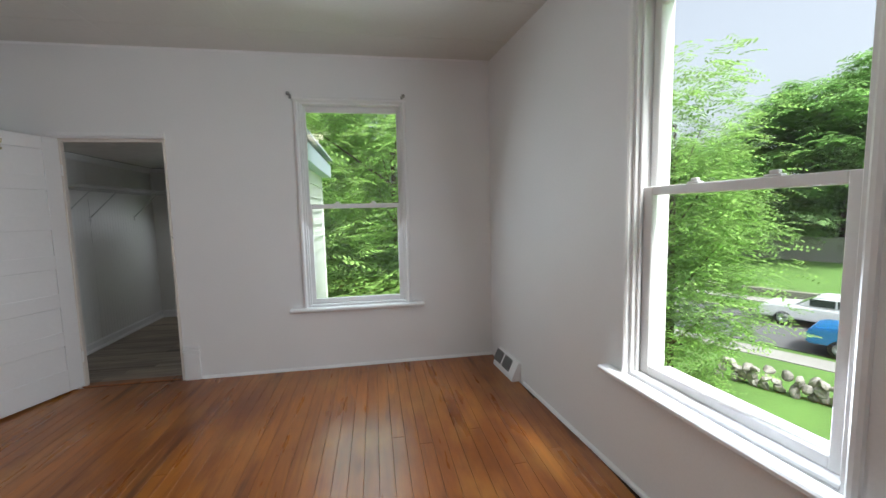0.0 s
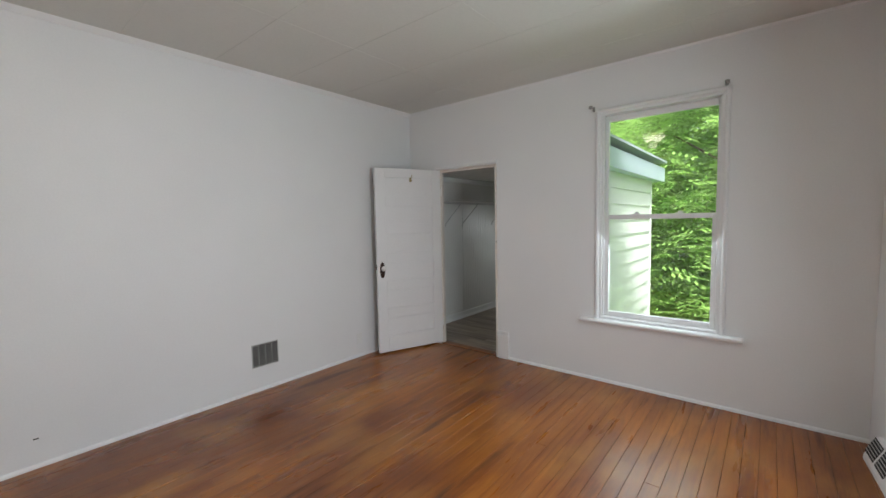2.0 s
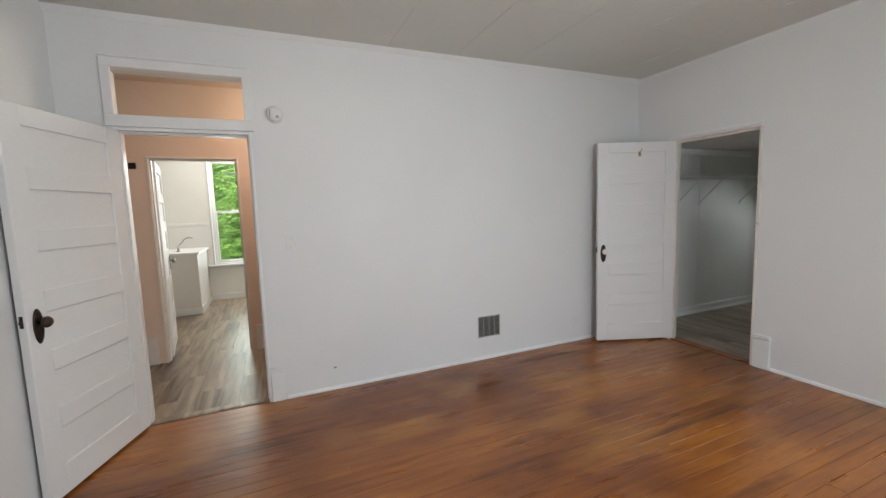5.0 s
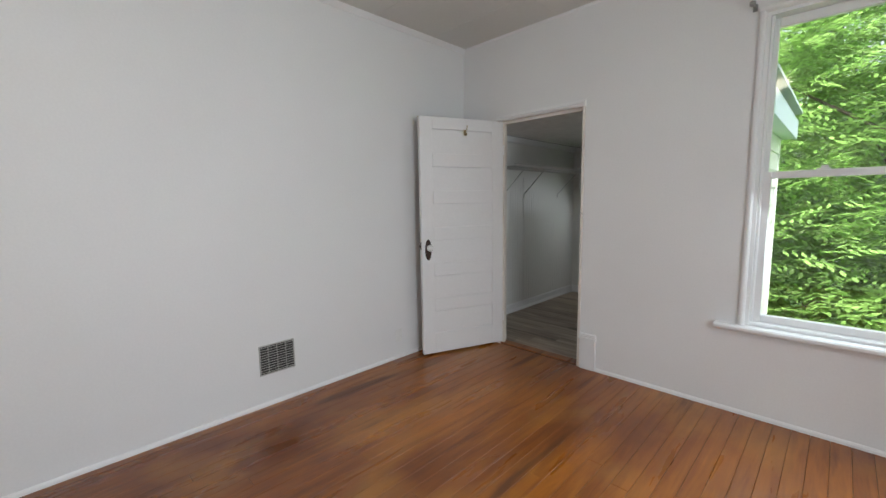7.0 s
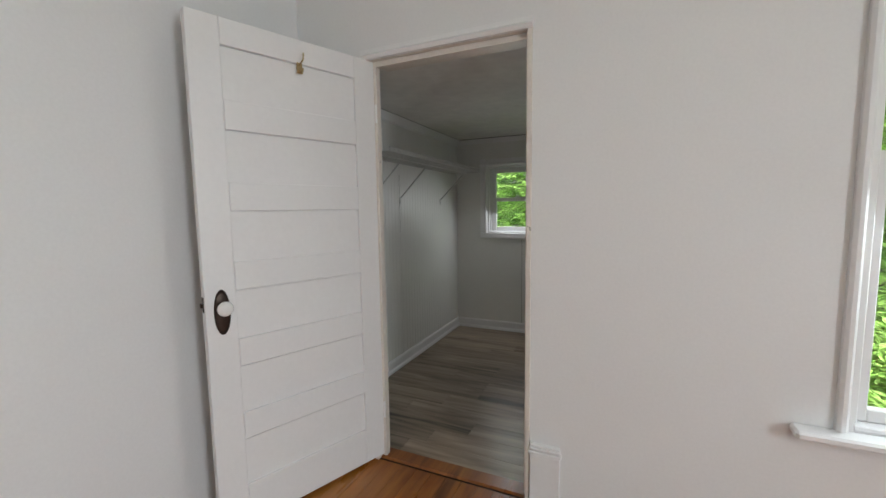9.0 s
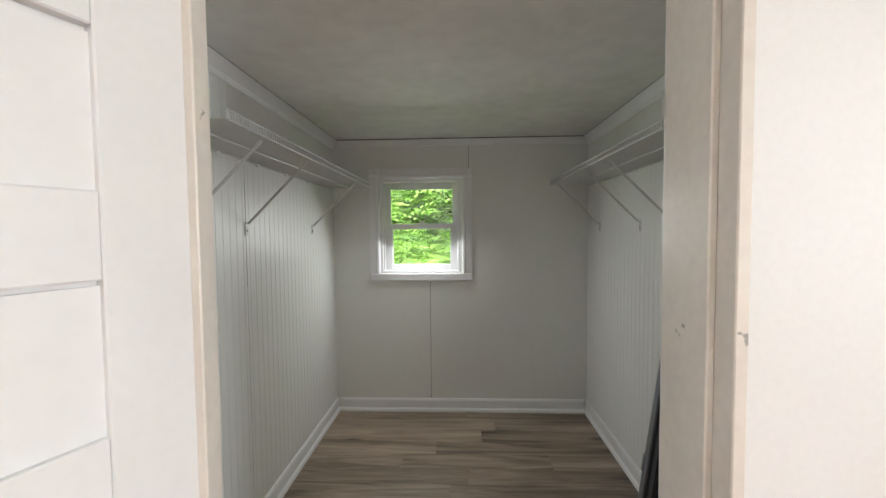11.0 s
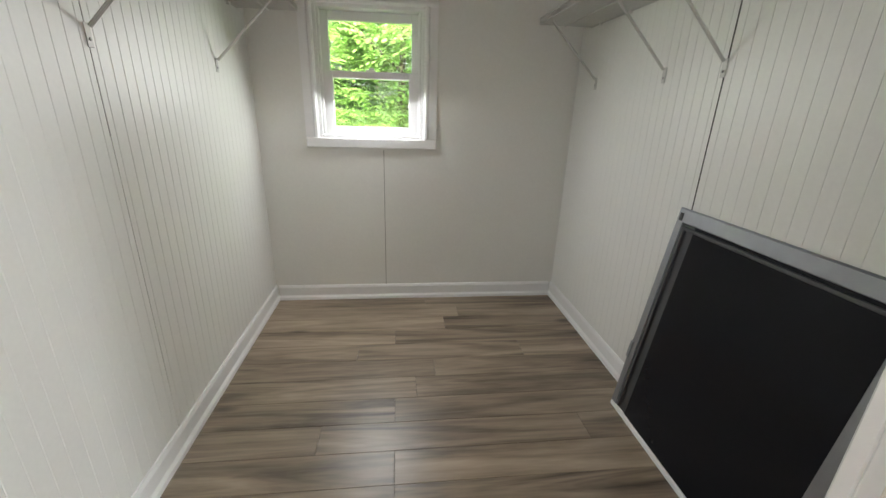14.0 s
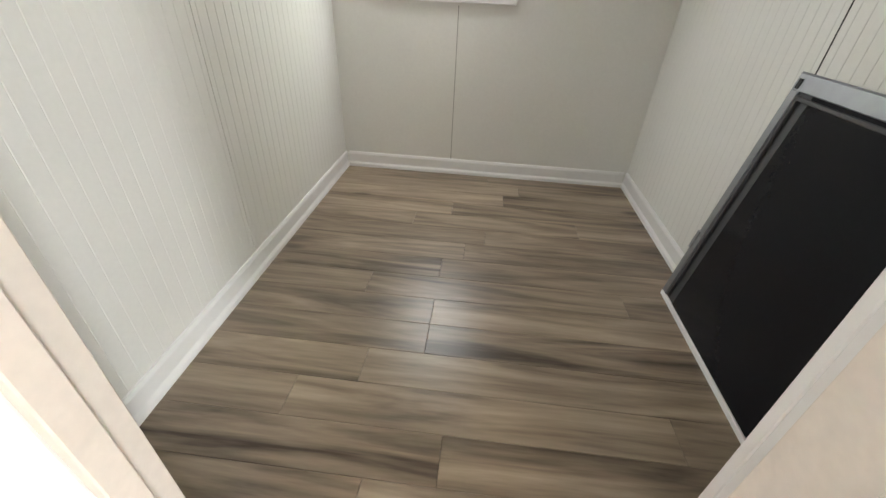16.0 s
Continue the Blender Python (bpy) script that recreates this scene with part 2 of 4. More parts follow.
BARK = material("grey_brown_bark", (0.11, 0.085, 0.065), 0.9, vary=0.3, scale=4, fine=25, bump=0.8, depth=0.02, stretch=(1, 1, 0.25))
LEAF = leafy("bright_green_leaves", (0.30, 0.47, 0.13), 0.45)
LEAFD = leafy("deep_green_leaves", (0.20, 0.36, 0.10), 0.45)
GRASS = material("mown_lawn", (0.085, 0.17, 0.03), 0.9, vary=0.25, scale=0.5, fine=12, bump=0.6, depth=0.03)
ASPHALT = material("grey_asphalt", (0.10, 0.10, 0.103), 0.9, vary=0.12, scale=0.7, fine=40)
CONC = material("pale_concrete", (0.26, 0.25, 0.23), 0.85, vary=0.12, scale=1, fine=20)
STONE = material("field_stone", (0.28, 0.26, 0.23), 0.9, vary=0.25, random=0.3)
CARW = material("white_car_paint", (0.78, 0.79, 0.8), 0.2, coat=0.6, bump=0)
CARB = material("blue_car_paint", (0.03, 0.17, 0.42), 0.2, coat=0.6, bump=0)
CARGLASS = material("tinted_car_glass", (0.02, 0.025, 0.03), 0.08, bump=0)
RUBBER = material("black_rubber", (0.025, 0.025, 0.025), 0.8, bump=0)
LAMPGLASS = glow("lit_lamp_glass", (1.0, 0.86, 0.68), 4.0)


# ---- mesh helpers ----
def box(bm, x0, y0, z0, x1, y1, z1, bevel=0.0, seg=1):
    r = bmesh.ops.create_cube(bm, size=1.0)
    m = Matrix.Translation(((x0 + x1) / 2, (y0 + y1) / 2, (z0 + z1) / 2)) @ Matrix.Diagonal((abs(x1 - x0), abs(y1 - y0), abs(z1 - z0), 1))
    bmesh.ops.transform(bm, matrix=m, verts=r["verts"])
    if bevel:
        edges = list({e for v in r["verts"] for e in v.link_edges})
        bmesh.ops.bevel(bm, geom=edges, offset=bevel, segments=seg, affect="EDGES", profile=0.5)
    return bm


def boxes(*rows, bevel=0.0):
    bm = bmesh.new()
    for r in rows:
        box(bm, *r, bevel=bevel)
    return bm


def tube(bm, a, b, r, n=8, r2=None):
    a, b = Vector(a), Vector(b)
    m = Matrix.Translation((a + b) / 2) @ (b - a).to_track_quat("Z", "Y").to_matrix().to_4x4()
    bmesh.ops.create_cone(bm, cap_ends=True, segments=n, radius1=r, radius2=r if r2 is None else r2, depth=(b - a).length, matrix=m)
    return bm


def lathe(profile, n=24, m=Matrix()):
    """A turned shape about z from pairs of radius and height."""
    bm = bmesh.new()
    rings = []
    for r, z in profile:
        rings.append([bm.verts.new(m @ Vector((r * math.cos(2 * math.pi * i / n), r * math.sin(2 * math.pi * i / n), z))) for i in range(n)])
    for p, q in zip(rings, rings[1:]):
        for i in range(n):
            bm.faces.new((p[i], p[(i + 1) % n], q[(i + 1) % n], q[i]))
    bm.faces.new(rings[0][::-1]), bm.faces.new(rings[-1])
    for f in bm.faces:
        f.smooth = True
    return bm


def sweep(profile, a, b, out, up=(0, 0, 1)):
    """A moulding: a profile of (out, up) pairs drawn from a to b."""
    bm = bmesh.new()
    a, b, out, up = Vector(a), Vector(b), Vector(out), Vector(up)
    p = [bm.verts.new(a + out * u + up * v) for u, v in profile]
    q = [bm.verts.new(b + out * u + up * v) for u, v in profile]
    n = len(p)
    for i in range(n):
        bm.faces.new((p[i], p[(i + 1) % n], q[(i + 1) % n], q[i]))
    bm.faces.new(p[::-1]), bm.faces.new(q)
    bmesh.ops.recalc_face_normals(bm, faces=bm.faces[:])
    return bm


def mesh_of(name, bm, mat):
    me = bpy.data.meshes.new(name)
    bm.to_mesh(me)
    bm.free()
    me.materials.append(mat)
    return me


def part(name, bm, mat, parent, label=""):
    ob = new(name, mesh_of(name, bm, mat))
    ob.parent = parent
    return tagged(ob, label) if label else ob


def thing(name, m, label, category, group="", kind=""):
    ob = new(name)
    ob.empty_display_size = 0.1
    ob.matrix_world = m
    return tagged(ob, label, category, group, kind)


def solid(name, bm, mat, label, category, kind="structure", m=None, group=""):
    ob = new(name, mesh_of(name, bm, mat))
    if m is not None:
        ob.matrix_world = m
    return tagged(ob, label, category, group, kind)


# ---- plan ----
X0, X1, Y0, Y1, ZC = -2.99, 1.01, -0.48, 4.5, 2.775
CX0, CX1, CY0, CY1, CZ = -3.10, -1.18, 4.67, 6.98, 2.085
HX0, HX1 = -4.40, -3.14
KX0 = -7.55
DX0, DX1, DH = -2.575, -1.755, 2.075


def wall(name, along, a0, a1, t0, t1, z0, z1, holes, mat, label):
    """A thick wall along x or y, with openings (from, to, bottom, top) through it."""
    bm = bmesh.new()
    cuts = sorted(holes)
    at = a0
    rows = []
    for h0, h1, b, t in cuts:
        rows += [(at, h0, z0, z1), (h0, h1, z0, b), (h0, h1, t, z1)]
        at = h1
    rows.append((at, a1, z0, z1))
    for p, q, b, t in rows:
        if q - p > 1e-4 and t - b > 1e-4:
            box(bm, *((p, t0, b, q, t1, t) if along == "x" else (t0, p, b, t1, q, t)))
    return solid(name, bm, mat, label, "wall")


NW = (-0.70, 0.20, 0.575, 2.38)
EW = (1.657, 2.574, 0.575, 2.40)
# the street wall stands slightly out of square
SKEW = 0.075
EAST = Matrix.Translation((X1, Y1, 0)) @ pose(0, 0, 0, 0, 0, math.degrees(math.atan(SKEW))) @ Matrix.Translation((-X1, -Y1, 0))
X2 = X1 + SKEW * (Y1 - Y0)
CW = (-2.745, -2.12, 1.07, 1.785)
KW = (-0.22, 0.75, 0.62, 2.42)
wall("wall_north", "x", DX1, X1 + 0.2, Y1, Y1 + 0.16, -0.3, 3.0, [NW], WALL, "white painted plaster wall with a window")
wall("wall_north_closet", "x", X0 - 0.15, DX1, Y1, Y1 + 0.105, -0.3, 3.0, [(DX0, DX1, -0.3, DH)], WALL, "white painted plaster wall with a closet doorway")
wall("wall_east", "y", Y0 - 0.19, Y1 - 0.001, X1, X1 + 0.2, -0.3, 3.0, [EW], WALL, "white painted plaster wall with a tall window").matrix_world = EAST
wall("wall_west", "y", Y0 - 1.5, Y1, X0 - 0.15, X0, -0.3, 3.0, [(-0.205, 0.615, -0.3, 2.445)], WALL, "white painted plaster wall with a doorway and transom")
solid("wall_west_bar", boxes((X0 - 0.15, -0.205, 2.06, X0, 0.615, 2.13)), WALL, "white bar between the doorway and the transom", "wall")
wall("wall_south", "x", X0, X2, Y0 - 0.15, Y0, -0.3, 3.0, [], WALL, "plain white painted plaster wall")
def slab(z0, z1, y1=Y1):
    """A slab over the bedroom's plan."""
    bm = bmesh.new()
    plan = [(X0 - 0.02, Y0), (X2, Y0), (X1, Y1)] + ([(X1, y1)] if y1 > Y1 else []) + [(X0 - 0.02, y1)]
    face = bm.faces.new([bm.verts.new((x, y, z0)) for x, y in plan])
    up = bmesh.ops.extrude_face_region(bm, geom=[face])
    bmesh.ops.translate(bm, vec=(0, 0, z1 - z0), verts=[g for g in up["geom"] if isinstance(g, bmesh.types.BMVert)])
    bmesh.ops.recalc_face_normals(bm, faces=bm.faces[:])
    return bm


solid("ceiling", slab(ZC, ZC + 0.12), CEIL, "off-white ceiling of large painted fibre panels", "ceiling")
# thin joint strips between the ceiling panels
bm = bmesh.new()
for i in range(1, 4):
    box(bm, X0 + i * 1.0 - 0.004, Y0, ZC - 0.0015, X0 + i * 1.0 + 0.004, Y1, ZC + 0.01)
for i in range(0, 9):
    y = Y0 + 0.35 + i * 0.6
    box(bm, X0, y - 0.004, ZC - 0.0025, X1 + SKEW * (Y1 - y), y + 0.004, ZC + 0.01)
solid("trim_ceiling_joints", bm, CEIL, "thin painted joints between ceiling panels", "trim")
solid("subfloor", slab(-0.3, -0.02, Y1 + 0.08), GAP, "dark subfloor under the boards", "floor")
solid("subfloor_closet", boxes((CX0, Y1 + 0.085, -0.3, CX1, CY1, -0.012)), GAP, "dark subfloor under the closet planks", "floor")
solid("subfloor_hall", boxes((KX0, Y0 - 1.5, -0.3, X0 - 0.03, 3.0, -0.012)), GAP, "dark subfloor under the hall planks", "floor")

# closet shell
solid("wall_closet_west", boxes((CX0 - 0.12, Y1 + 0.108, -0.3, CX0 - 0.012, CY1 + 0.2, 2.4)), PANEL, "closet wall behind the white panelling", "wall")
solid("wall_closet_east", boxes((CX1 + 0.012, Y1 + 0.165, -3.9, -0.86, CY1 + 0.16, 2.2)), SIDING, "wall between the closet and the outside", "wall")
wall("wall_closet_north", "x", CX0 - 0.012, CX1 + 0.012, CY1, CY1 + 0.16, -0.3, 2.4, [CW], PANEL, "white painted closet end wall with a small window")
solid("wall_closet_south_right", boxes((DX1, Y1 + 0.163, 0, CX1, CY0, CZ)), PANEL, "closet wall beside the doorway", "wall")
solid("wall_closet_south_head", boxes((DX0, Y1 + 0.108, DH, DX1, CY0, CZ)), PANEL, "strip of closet wall over the doorway", "wall")
solid("ceiling_closet", boxes((CX0 - 0.01, Y1 + 0.108, CZ, CX1 + 0.01, CY1, CZ + 0.1)), CLCEIL, "low white closet ceiling with stains and peeling", "ceiling")


# ---- windows ----
def sash_window(name, m, w, h, z0, depth, label, stile=0.03, casing=0.03, stool=True, fat=False):
    """A double-hung window. Local x runs across, y outwards, z up from the opening's bottom; the wall's face is y = 0."""
    t = thing(name, m, label, "window", kind="structure")
    hw = w / 2
    out = 0.075 if fat else casing
    for s in (-1, 1):
        prof = [(-0.001, -0.0), (-0.001, 0.018), (0.008, 0.026), (0.02, 0.026), (0.03, 0.018), (out, 0.016), (out, 0.0)]
        part("casing", sweep(prof, (s * hw, 0, -0.0), (s * hw, 0, h + out), (s, 0, 0), (0, -1, 0)), TRIM, t)
        part("jamb", boxes((s * hw, 0.0, 0, s * (hw - 0.02), depth, h)), TRIM, t)
        part("parting_stop", boxes((s * (hw - 0.02), 0.02, 0, s * (hw - 0.036), 0.036, h), bevel=0.003), TRIM, t)
    prof = [(-0.001, 0.0), (-0.001, 0.018), (0.01, 0.03), (0.022, 0.03), (0.03, 0.018), (out, 0.016), (out, 0.0)]
    part("head_casing", sweep(prof, (-hw - out, 0, h), (hw + out, 0, h), (0, 0, 1), (0, -1, 0)), TRIM, t)
    part("head_jamb", boxes((-hw + 0.02, 0, h - 0.02, hw - 0.02, depth, h)), TRIM, t)
    if stool:
        part("stool", boxes((-hw - 0.15, -0.075, -0.03, hw + 0.15, 0.0, 0.0), bevel=0.008), TRIM, t, "white window stool with rounded nose")
        part("apron_lip", boxes((-hw - 0.14, -0.02, -0.045, hw + 0.14, 0.0, -0.031), bevel=0.004), TRIM, t)
    else:
        part("bottom_casing", boxes((-hw - out, -0.02, -out * 0.75, hw + out, 0.0, 0.0), bevel=0.004), TRIM, t)
    part("sill", boxes((-hw + 0.02, 0.0, 0.0, hw - 0.02, depth + 0.03, 0.02), bevel=0.004), TRIM, t)
    mid = h * 0.5
    iw = hw - 0.022
    for nm, y, b, top, br, tr, extra in (("upper_sash", 0.085, mid - 0.02, h - 0.02, 0.035, 0.05, 0.0), ("lower_sash", 0.045, 0.02, mid + 0.02, 0.045, 0.04, 0.018)):
        stile = stile + extra
        s = part(nm, boxes((-iw, y, b, -iw + stile, y + 0.035, top), (iw - stile, y, b, iw, y + 0.035, top),
                           (-iw + stile, y, top - tr, iw - stile, y + 0.035, top), (-iw + stile, y, b, iw - stile, y + 0.035, b + br), bevel=0.004), TRIM, t)
        p = part("pane", boxes((-iw + stile - 0.005, y + 0.016, b + br - 0.005, iw - stile + 0.005, y + 0.02, top - tr + 0.005)), GLASS, s, "clear glass pane")
        p.visible_shadow = False
    for x in ((-0.16, 0.16) if not fat else (0.0,)):
        k = part("sash_lock", boxes((x - 0.03, 0.048, mid + 0.02, x + 0.03, 0.078, mid + 0.028), (x - 0.012, 0.05, mid + 0.028, x + 0.02, 0.07, mid + 0.042), bevel=0.003), TRIM, t)
    return t


sash_window("window_1", pose((NW[0] + NW[1]) / 2, Y1, NW[2]), NW[1] - NW[0], NW[3] - NW[2], 0, 0.16, "white painted double-hung window with a deep stool")
sash_window("window_2", EAST @ pose(X1, (EW[0] + EW[1]) / 2, EW[2], 0, 0, -90), EW[1] - EW[0], EW[3] - EW[2], 0, 0.2, "tall white double-hung window towards the street", stile=0.042)
sash_window("window_3", pose((CW[0] + CW[1]) / 2, CY1, CW[2]), CW[1] - CW[0], CW[3] - CW[2], 0, 0.16, "small white double-hung closet window", stile=0.05, stool=False, fat=True)
sash_window("window_4", pose(KX0, (KW[0] + KW[1]) / 2, KW[2], 0, 0, 90), KW[1] - KW[0], KW[3] - KW[2], 0, 0.16, "white kitchen window with leaves outside")


# ---- doors ----
def panel_door(name, m, w, h, label, knob_mat, both=True):
    """Six flat panels one above another. Local x runs from the hinge, y is the thickness, z up."""
    d = thing(name, m, label, "door", kind="structure")
    T, st = 0.042, 0.112
    for x0, x1 in ((0, st), (w - st, w)):
        part("stile", boxes((x0, -T / 2, 0, x1, T / 2, h), bevel=0.0025), DOORPAINT, d)
    tops = [h - 0.10 - 0.312 * i for i in range(6)]
    ph = 0.2
    edges = [h] + [v for t in tops for v in (t, t - ph)] + [0]
    for t, b in zip(edges[::2], edges[1::2]):
        part("rail", boxes((st + 0.0005, -T / 2, b, w - st - 0.0005, T / 2, t), bevel=0.0025), DOORPAINT, d)
    for t in tops:
        bm = boxes((st - 0.004, -0.003, t - ph - 0.004, w - st + 0.004, 0.003, t + 0.004))
        for s in (-1, 1):
            box(bm, st - 0.002, s * 0.0031, t - ph - 0.002, w - st + 0.002, s * 0.010, t - 0.007)
        part("panel", bm, DOORPAINT, d)
    for s in (-1, 1):
        turn = Matrix.Translation((w - 0.058, s * T / 2, 0.945)) @ pose(0, 0, 0, -90 * s)
        bm = lathe([(0.026, 0), (0.03, 0.003), (0.024, 0.006)], 24)
        bmesh.ops.transform(bm, matrix=Matrix.Translation((0, 0, -0.02)) @ turn @ Matrix.Diagonal((1, 3.0, 1, 1)), verts=bm.verts)
        plate = part("escutcheon", bm, IRON, d, "long oval dark bronze plate")
        bm = lathe([(0.011, 0.004), (0.010, 0.022), (0.016, 0.028), (0.027, 0.036), (0.029, 0.046), (0.024, 0.057), (0.012, 0.063)], 24)
        bmesh.ops.transform(bm, matrix=turn, verts=bm.verts)
        part("knob", bm, knob_mat, d)
    part("latch", boxes((w, -0.009, 0.93, w + 0.003, 0.009, 0.99), (w + 0.003, -0.006, 0.95, w + 0.011, 0.006, 0.966), bevel=0.001), IRON, d)
    for z in (0.25, h - 0.25):
        bm = tube(bmesh.new(), (-0.006, T / 2 + 0.004, z - 0.045), (-0.006, T / 2 + 0.004, z + 0.045), 0.006, 10)
        part("hinge", box(bm, -0.003, T / 2 - 0.03, z - 0.045, -0.0005, T / 2, z + 0.045), TRIM, d)
    return d


CLOSET_DOOR = pose(-2.562, 4.535, 0.018, 0, 0, -111.3)
d = panel_door("door_1", CLOSET_DOOR, 0.805, 2.04, "white six-panel closet door standing open", PORC)
bm = boxes((0.37, 0.018, 1.90, 0.395, 0.022, 1.945), bevel=0.001)
tube(bm, (0.382, 0.022, 1.935), (0.382, 0.055, 1.95), 0.0035)
tube(bm, (0.382, 0.055, 1.95), (0.382, 0.06, 1.975), 0.0035)
tube(bm, (0.382, 0.022, 1.912), (0.382, 0.045, 1.90), 0.0035)
tube(bm, (0.382, 0.045, 1.90), (0.382, 0.052, 1.915), 0.0035)
part("coat_hook", bm, BRASS, d, "small brass coat hook")
panel_door("door_2", pose(-2.975, -0.19, 0.018, 0, 0, -19), 0.775, 2.02, "white six-panel hall door standing wide open", IRON)


def door_lining(name, label, along, a0, a1, t0, t1, h, mat, near=None, stop=0.012):
    """Jambs, head and stops that line a doorway."""
    t = thing(name, pose(0, 0, 0), label, "door frame", kind="structure")
    def b(p, q, z0, z1, s0=t0, s1=t1):
        return boxes((p, s0, z0, q, s1, z1) if along == "x" else (s0, p, z0, s1, q, z1), bevel=0.002)
    part("jamb", b(a0 - 0.001, a0 + 0.018, 0, h, t0, near or t1), mat, t)
    part("jamb", b(a1 - 0.018, a1 + 0.001, 0, h), mat, t)
    part("head", b(a0 + 0.018, a1 - 0.018, h - 0.018, h + 0.001), mat, t)
    m = (t0 + (near or t1)) / 2
    part("door_stop", b(a0 + 0.018, a0 + 0.018 + stop, 0, h - 0.018, m - 0.02, m + 0.03 - (stop - 0.012)), mat, t)
    part("door_stop", b(a1 - 0.03, a1 - 0.018, 0, h - 0.018, m - 0.02, m + 0.03), mat, t)
    part("door_stop", b(a0 + 0.018 + stop, a1 - 0.03, h - 0.018 - stop, h - 0.018, m - 0.02, m + 0.03 - (stop - 0.012)), mat, t)
    return t


door_lining("doorframe_closet", "cream painted closet door frame, chipped", "x", DX0, DX1, Y1 - 0.012, CY0 + 0.012, DH, AGED, Y1 + 0.109, stop=0.026)
solid("trim_closet_head", sweep([(0, 0), (0, 0.018), (0.014, 0.03), (0.026, 0.02), (0.045, 0.02), (0.045, 0)], (DX0 - 0.01, Y1, DH - 0.02), (DX1 + 0.005, Y1, DH - 0.02), (0, 0, 1), (0, -1, 0)), TRIM, "narrow white head moulding over the closet doorway", "trim")
# closet-side casing
for x0, x1, n in ((DX1 + 0.004, DX1 + 0.10, "right"),):
    solid("trim_closet_casing_" + n, boxes((x0, CY0, 0, x1, CY0 + 0.045, CZ - 0.001), (x0 + 0.004, CY0 + 0.045, 0, x1, CY0 + 0.07, CZ - 0.001), bevel=0.004), TRIM, "white casing on the closet side of the doorway", "trim")
door_lining("doorframe_entry", "white painted frame of the hall doorway", "y", -0.205, 0.615, X0 - 0.162, X0 + 0.008, 2.06, TRIM)

# transom over the hall door
t = thing("window_5", pose(0, 0, 0), "white transom window over the hall door", "transom window", kind="structure")
y0, y1, z0, z1 = -0.235, 0.64, 2.065, 2.50
part("head_casing", boxes((X0, y0, z1 - 0.06, X0 + 0.022, y1, z1), (X0, y0, z1, X0 + 0.032, y1, z1 + 0.012), bevel=0.003), TRIM, t)
part("bottom_casing", boxes((X0, y0, z0, X0 + 0.022, y1, z0 + 0.075), bevel=0.003), TRIM, t)
part("casing", boxes((X0, y0, z0 + 0.075, X0 + 0.022, y0 + 0.055, z1 - 0.06), bevel=0.003), TRIM, t)
part("casing", boxes((X0, y1 - 0.06, z0 + 0.075, X0 + 0.022, y1, z1 - 0.06), bevel=0.003), TRIM, t)
p = part("pane", boxes((X0 - 0.07, -0.205, 2.13, X0 - 0.066, 0.615, 2.445)), GLASS, t, "clear glass pane")
p.visible_shadow = False

# plinth blocks and mouldings of the bedroom
def plinth(name, x0, y0, x1, y1, h):
    bm = boxes((x0, y0, 0, x1, y1, h * 0.84), bevel=0.003)
    e = 0.006
    for k, (b, t) in enumerate(((0.845, 0.9), (0.91, 0.955), (0.96, 1.0))):
        box(bm, x0 - e + k * 0.003, y0 - e + k * 0.003, h * b, x1 + e - k * 0.003, y1 + e - k * 0.003, h * t, bevel=0.003)
    return solid(name, bm, TRIM, "white moulded plinth block at the foot of the doorway", "plinth block")


plinth("trim_plinth_closet", DX1 + 0.006, Y1 - 0.022, DX1 + 0.135, Y1 - 0.0, 0.29)
plinth("trim_plinth_entry", X0, 0.62, X0 + 0.022, 0.72, 0.275)
SHOE = [(0, 0), (0, 0.024), (0.006, 0.024), (0.014, 0.014), (0.016, 0)]
solid("baseboard_north", sweep(SHOE, (DX1 + 0.142, Y1, 0), (X1, Y1, 0), (0, -1, 0)), TRIM, "thin white shoe moulding along the floor", "baseboard")
solid("baseboard_east", sweep(SHOE, (X1, Y0, 0), (X1, 3.78, 0), (-1, 0, 0)), TRIM, "thin white shoe moulding along the floor", "baseboard", m=EAST)
solid("baseboard_west", sweep(SHOE, (X0, 0.73, 0), (X0, Y1, 0), (1, 0, 0)), TRIM, "thin white shoe moulding along the floor", "baseboard")
COVE = [(0, 0), (0, -0.035), (0.008, -0.035), (0.03, -0.008), (0.035, 0)]
solid("trim_cove_west", sweep(COVE, (X0, Y0, ZC), (X0, Y1, ZC), (1, 0, 0)), TRIM, "narrow white cove moulding under the ceiling", "trim")
solid("trim_cove_north", sweep([(a * 0.4, b * 0.4) for a, b in COVE], (X0, Y1, ZC), (X1, Y1, ZC), (0, -1, 0)), TRIM, "narrow white bead under the ceiling", "trim")
solid("trim_threshold_closet", sweep([(-0.05, 0), (-0.04, 0.008), (0.04, 0.008), (0.05, 0)], (DX0 + 0.019, Y1 + 0.06, 0.0), (DX1 - 0.019, Y1 + 0.06, 0.0), (0, 1, 0)), PINE, "worn wooden threshold strip", "trim")
solid("trim_threshold_entry", sweep([(-0.04, 0), (-0.03, 0.009), (0.03, 0.009), (0.04, 0)], (X0 - 0.05, -0.16, 0.0), (X0 - 0.05, 0.595, 0.0), (1, 0, 0)), VINYL, "grey floor transition strip", "trim")


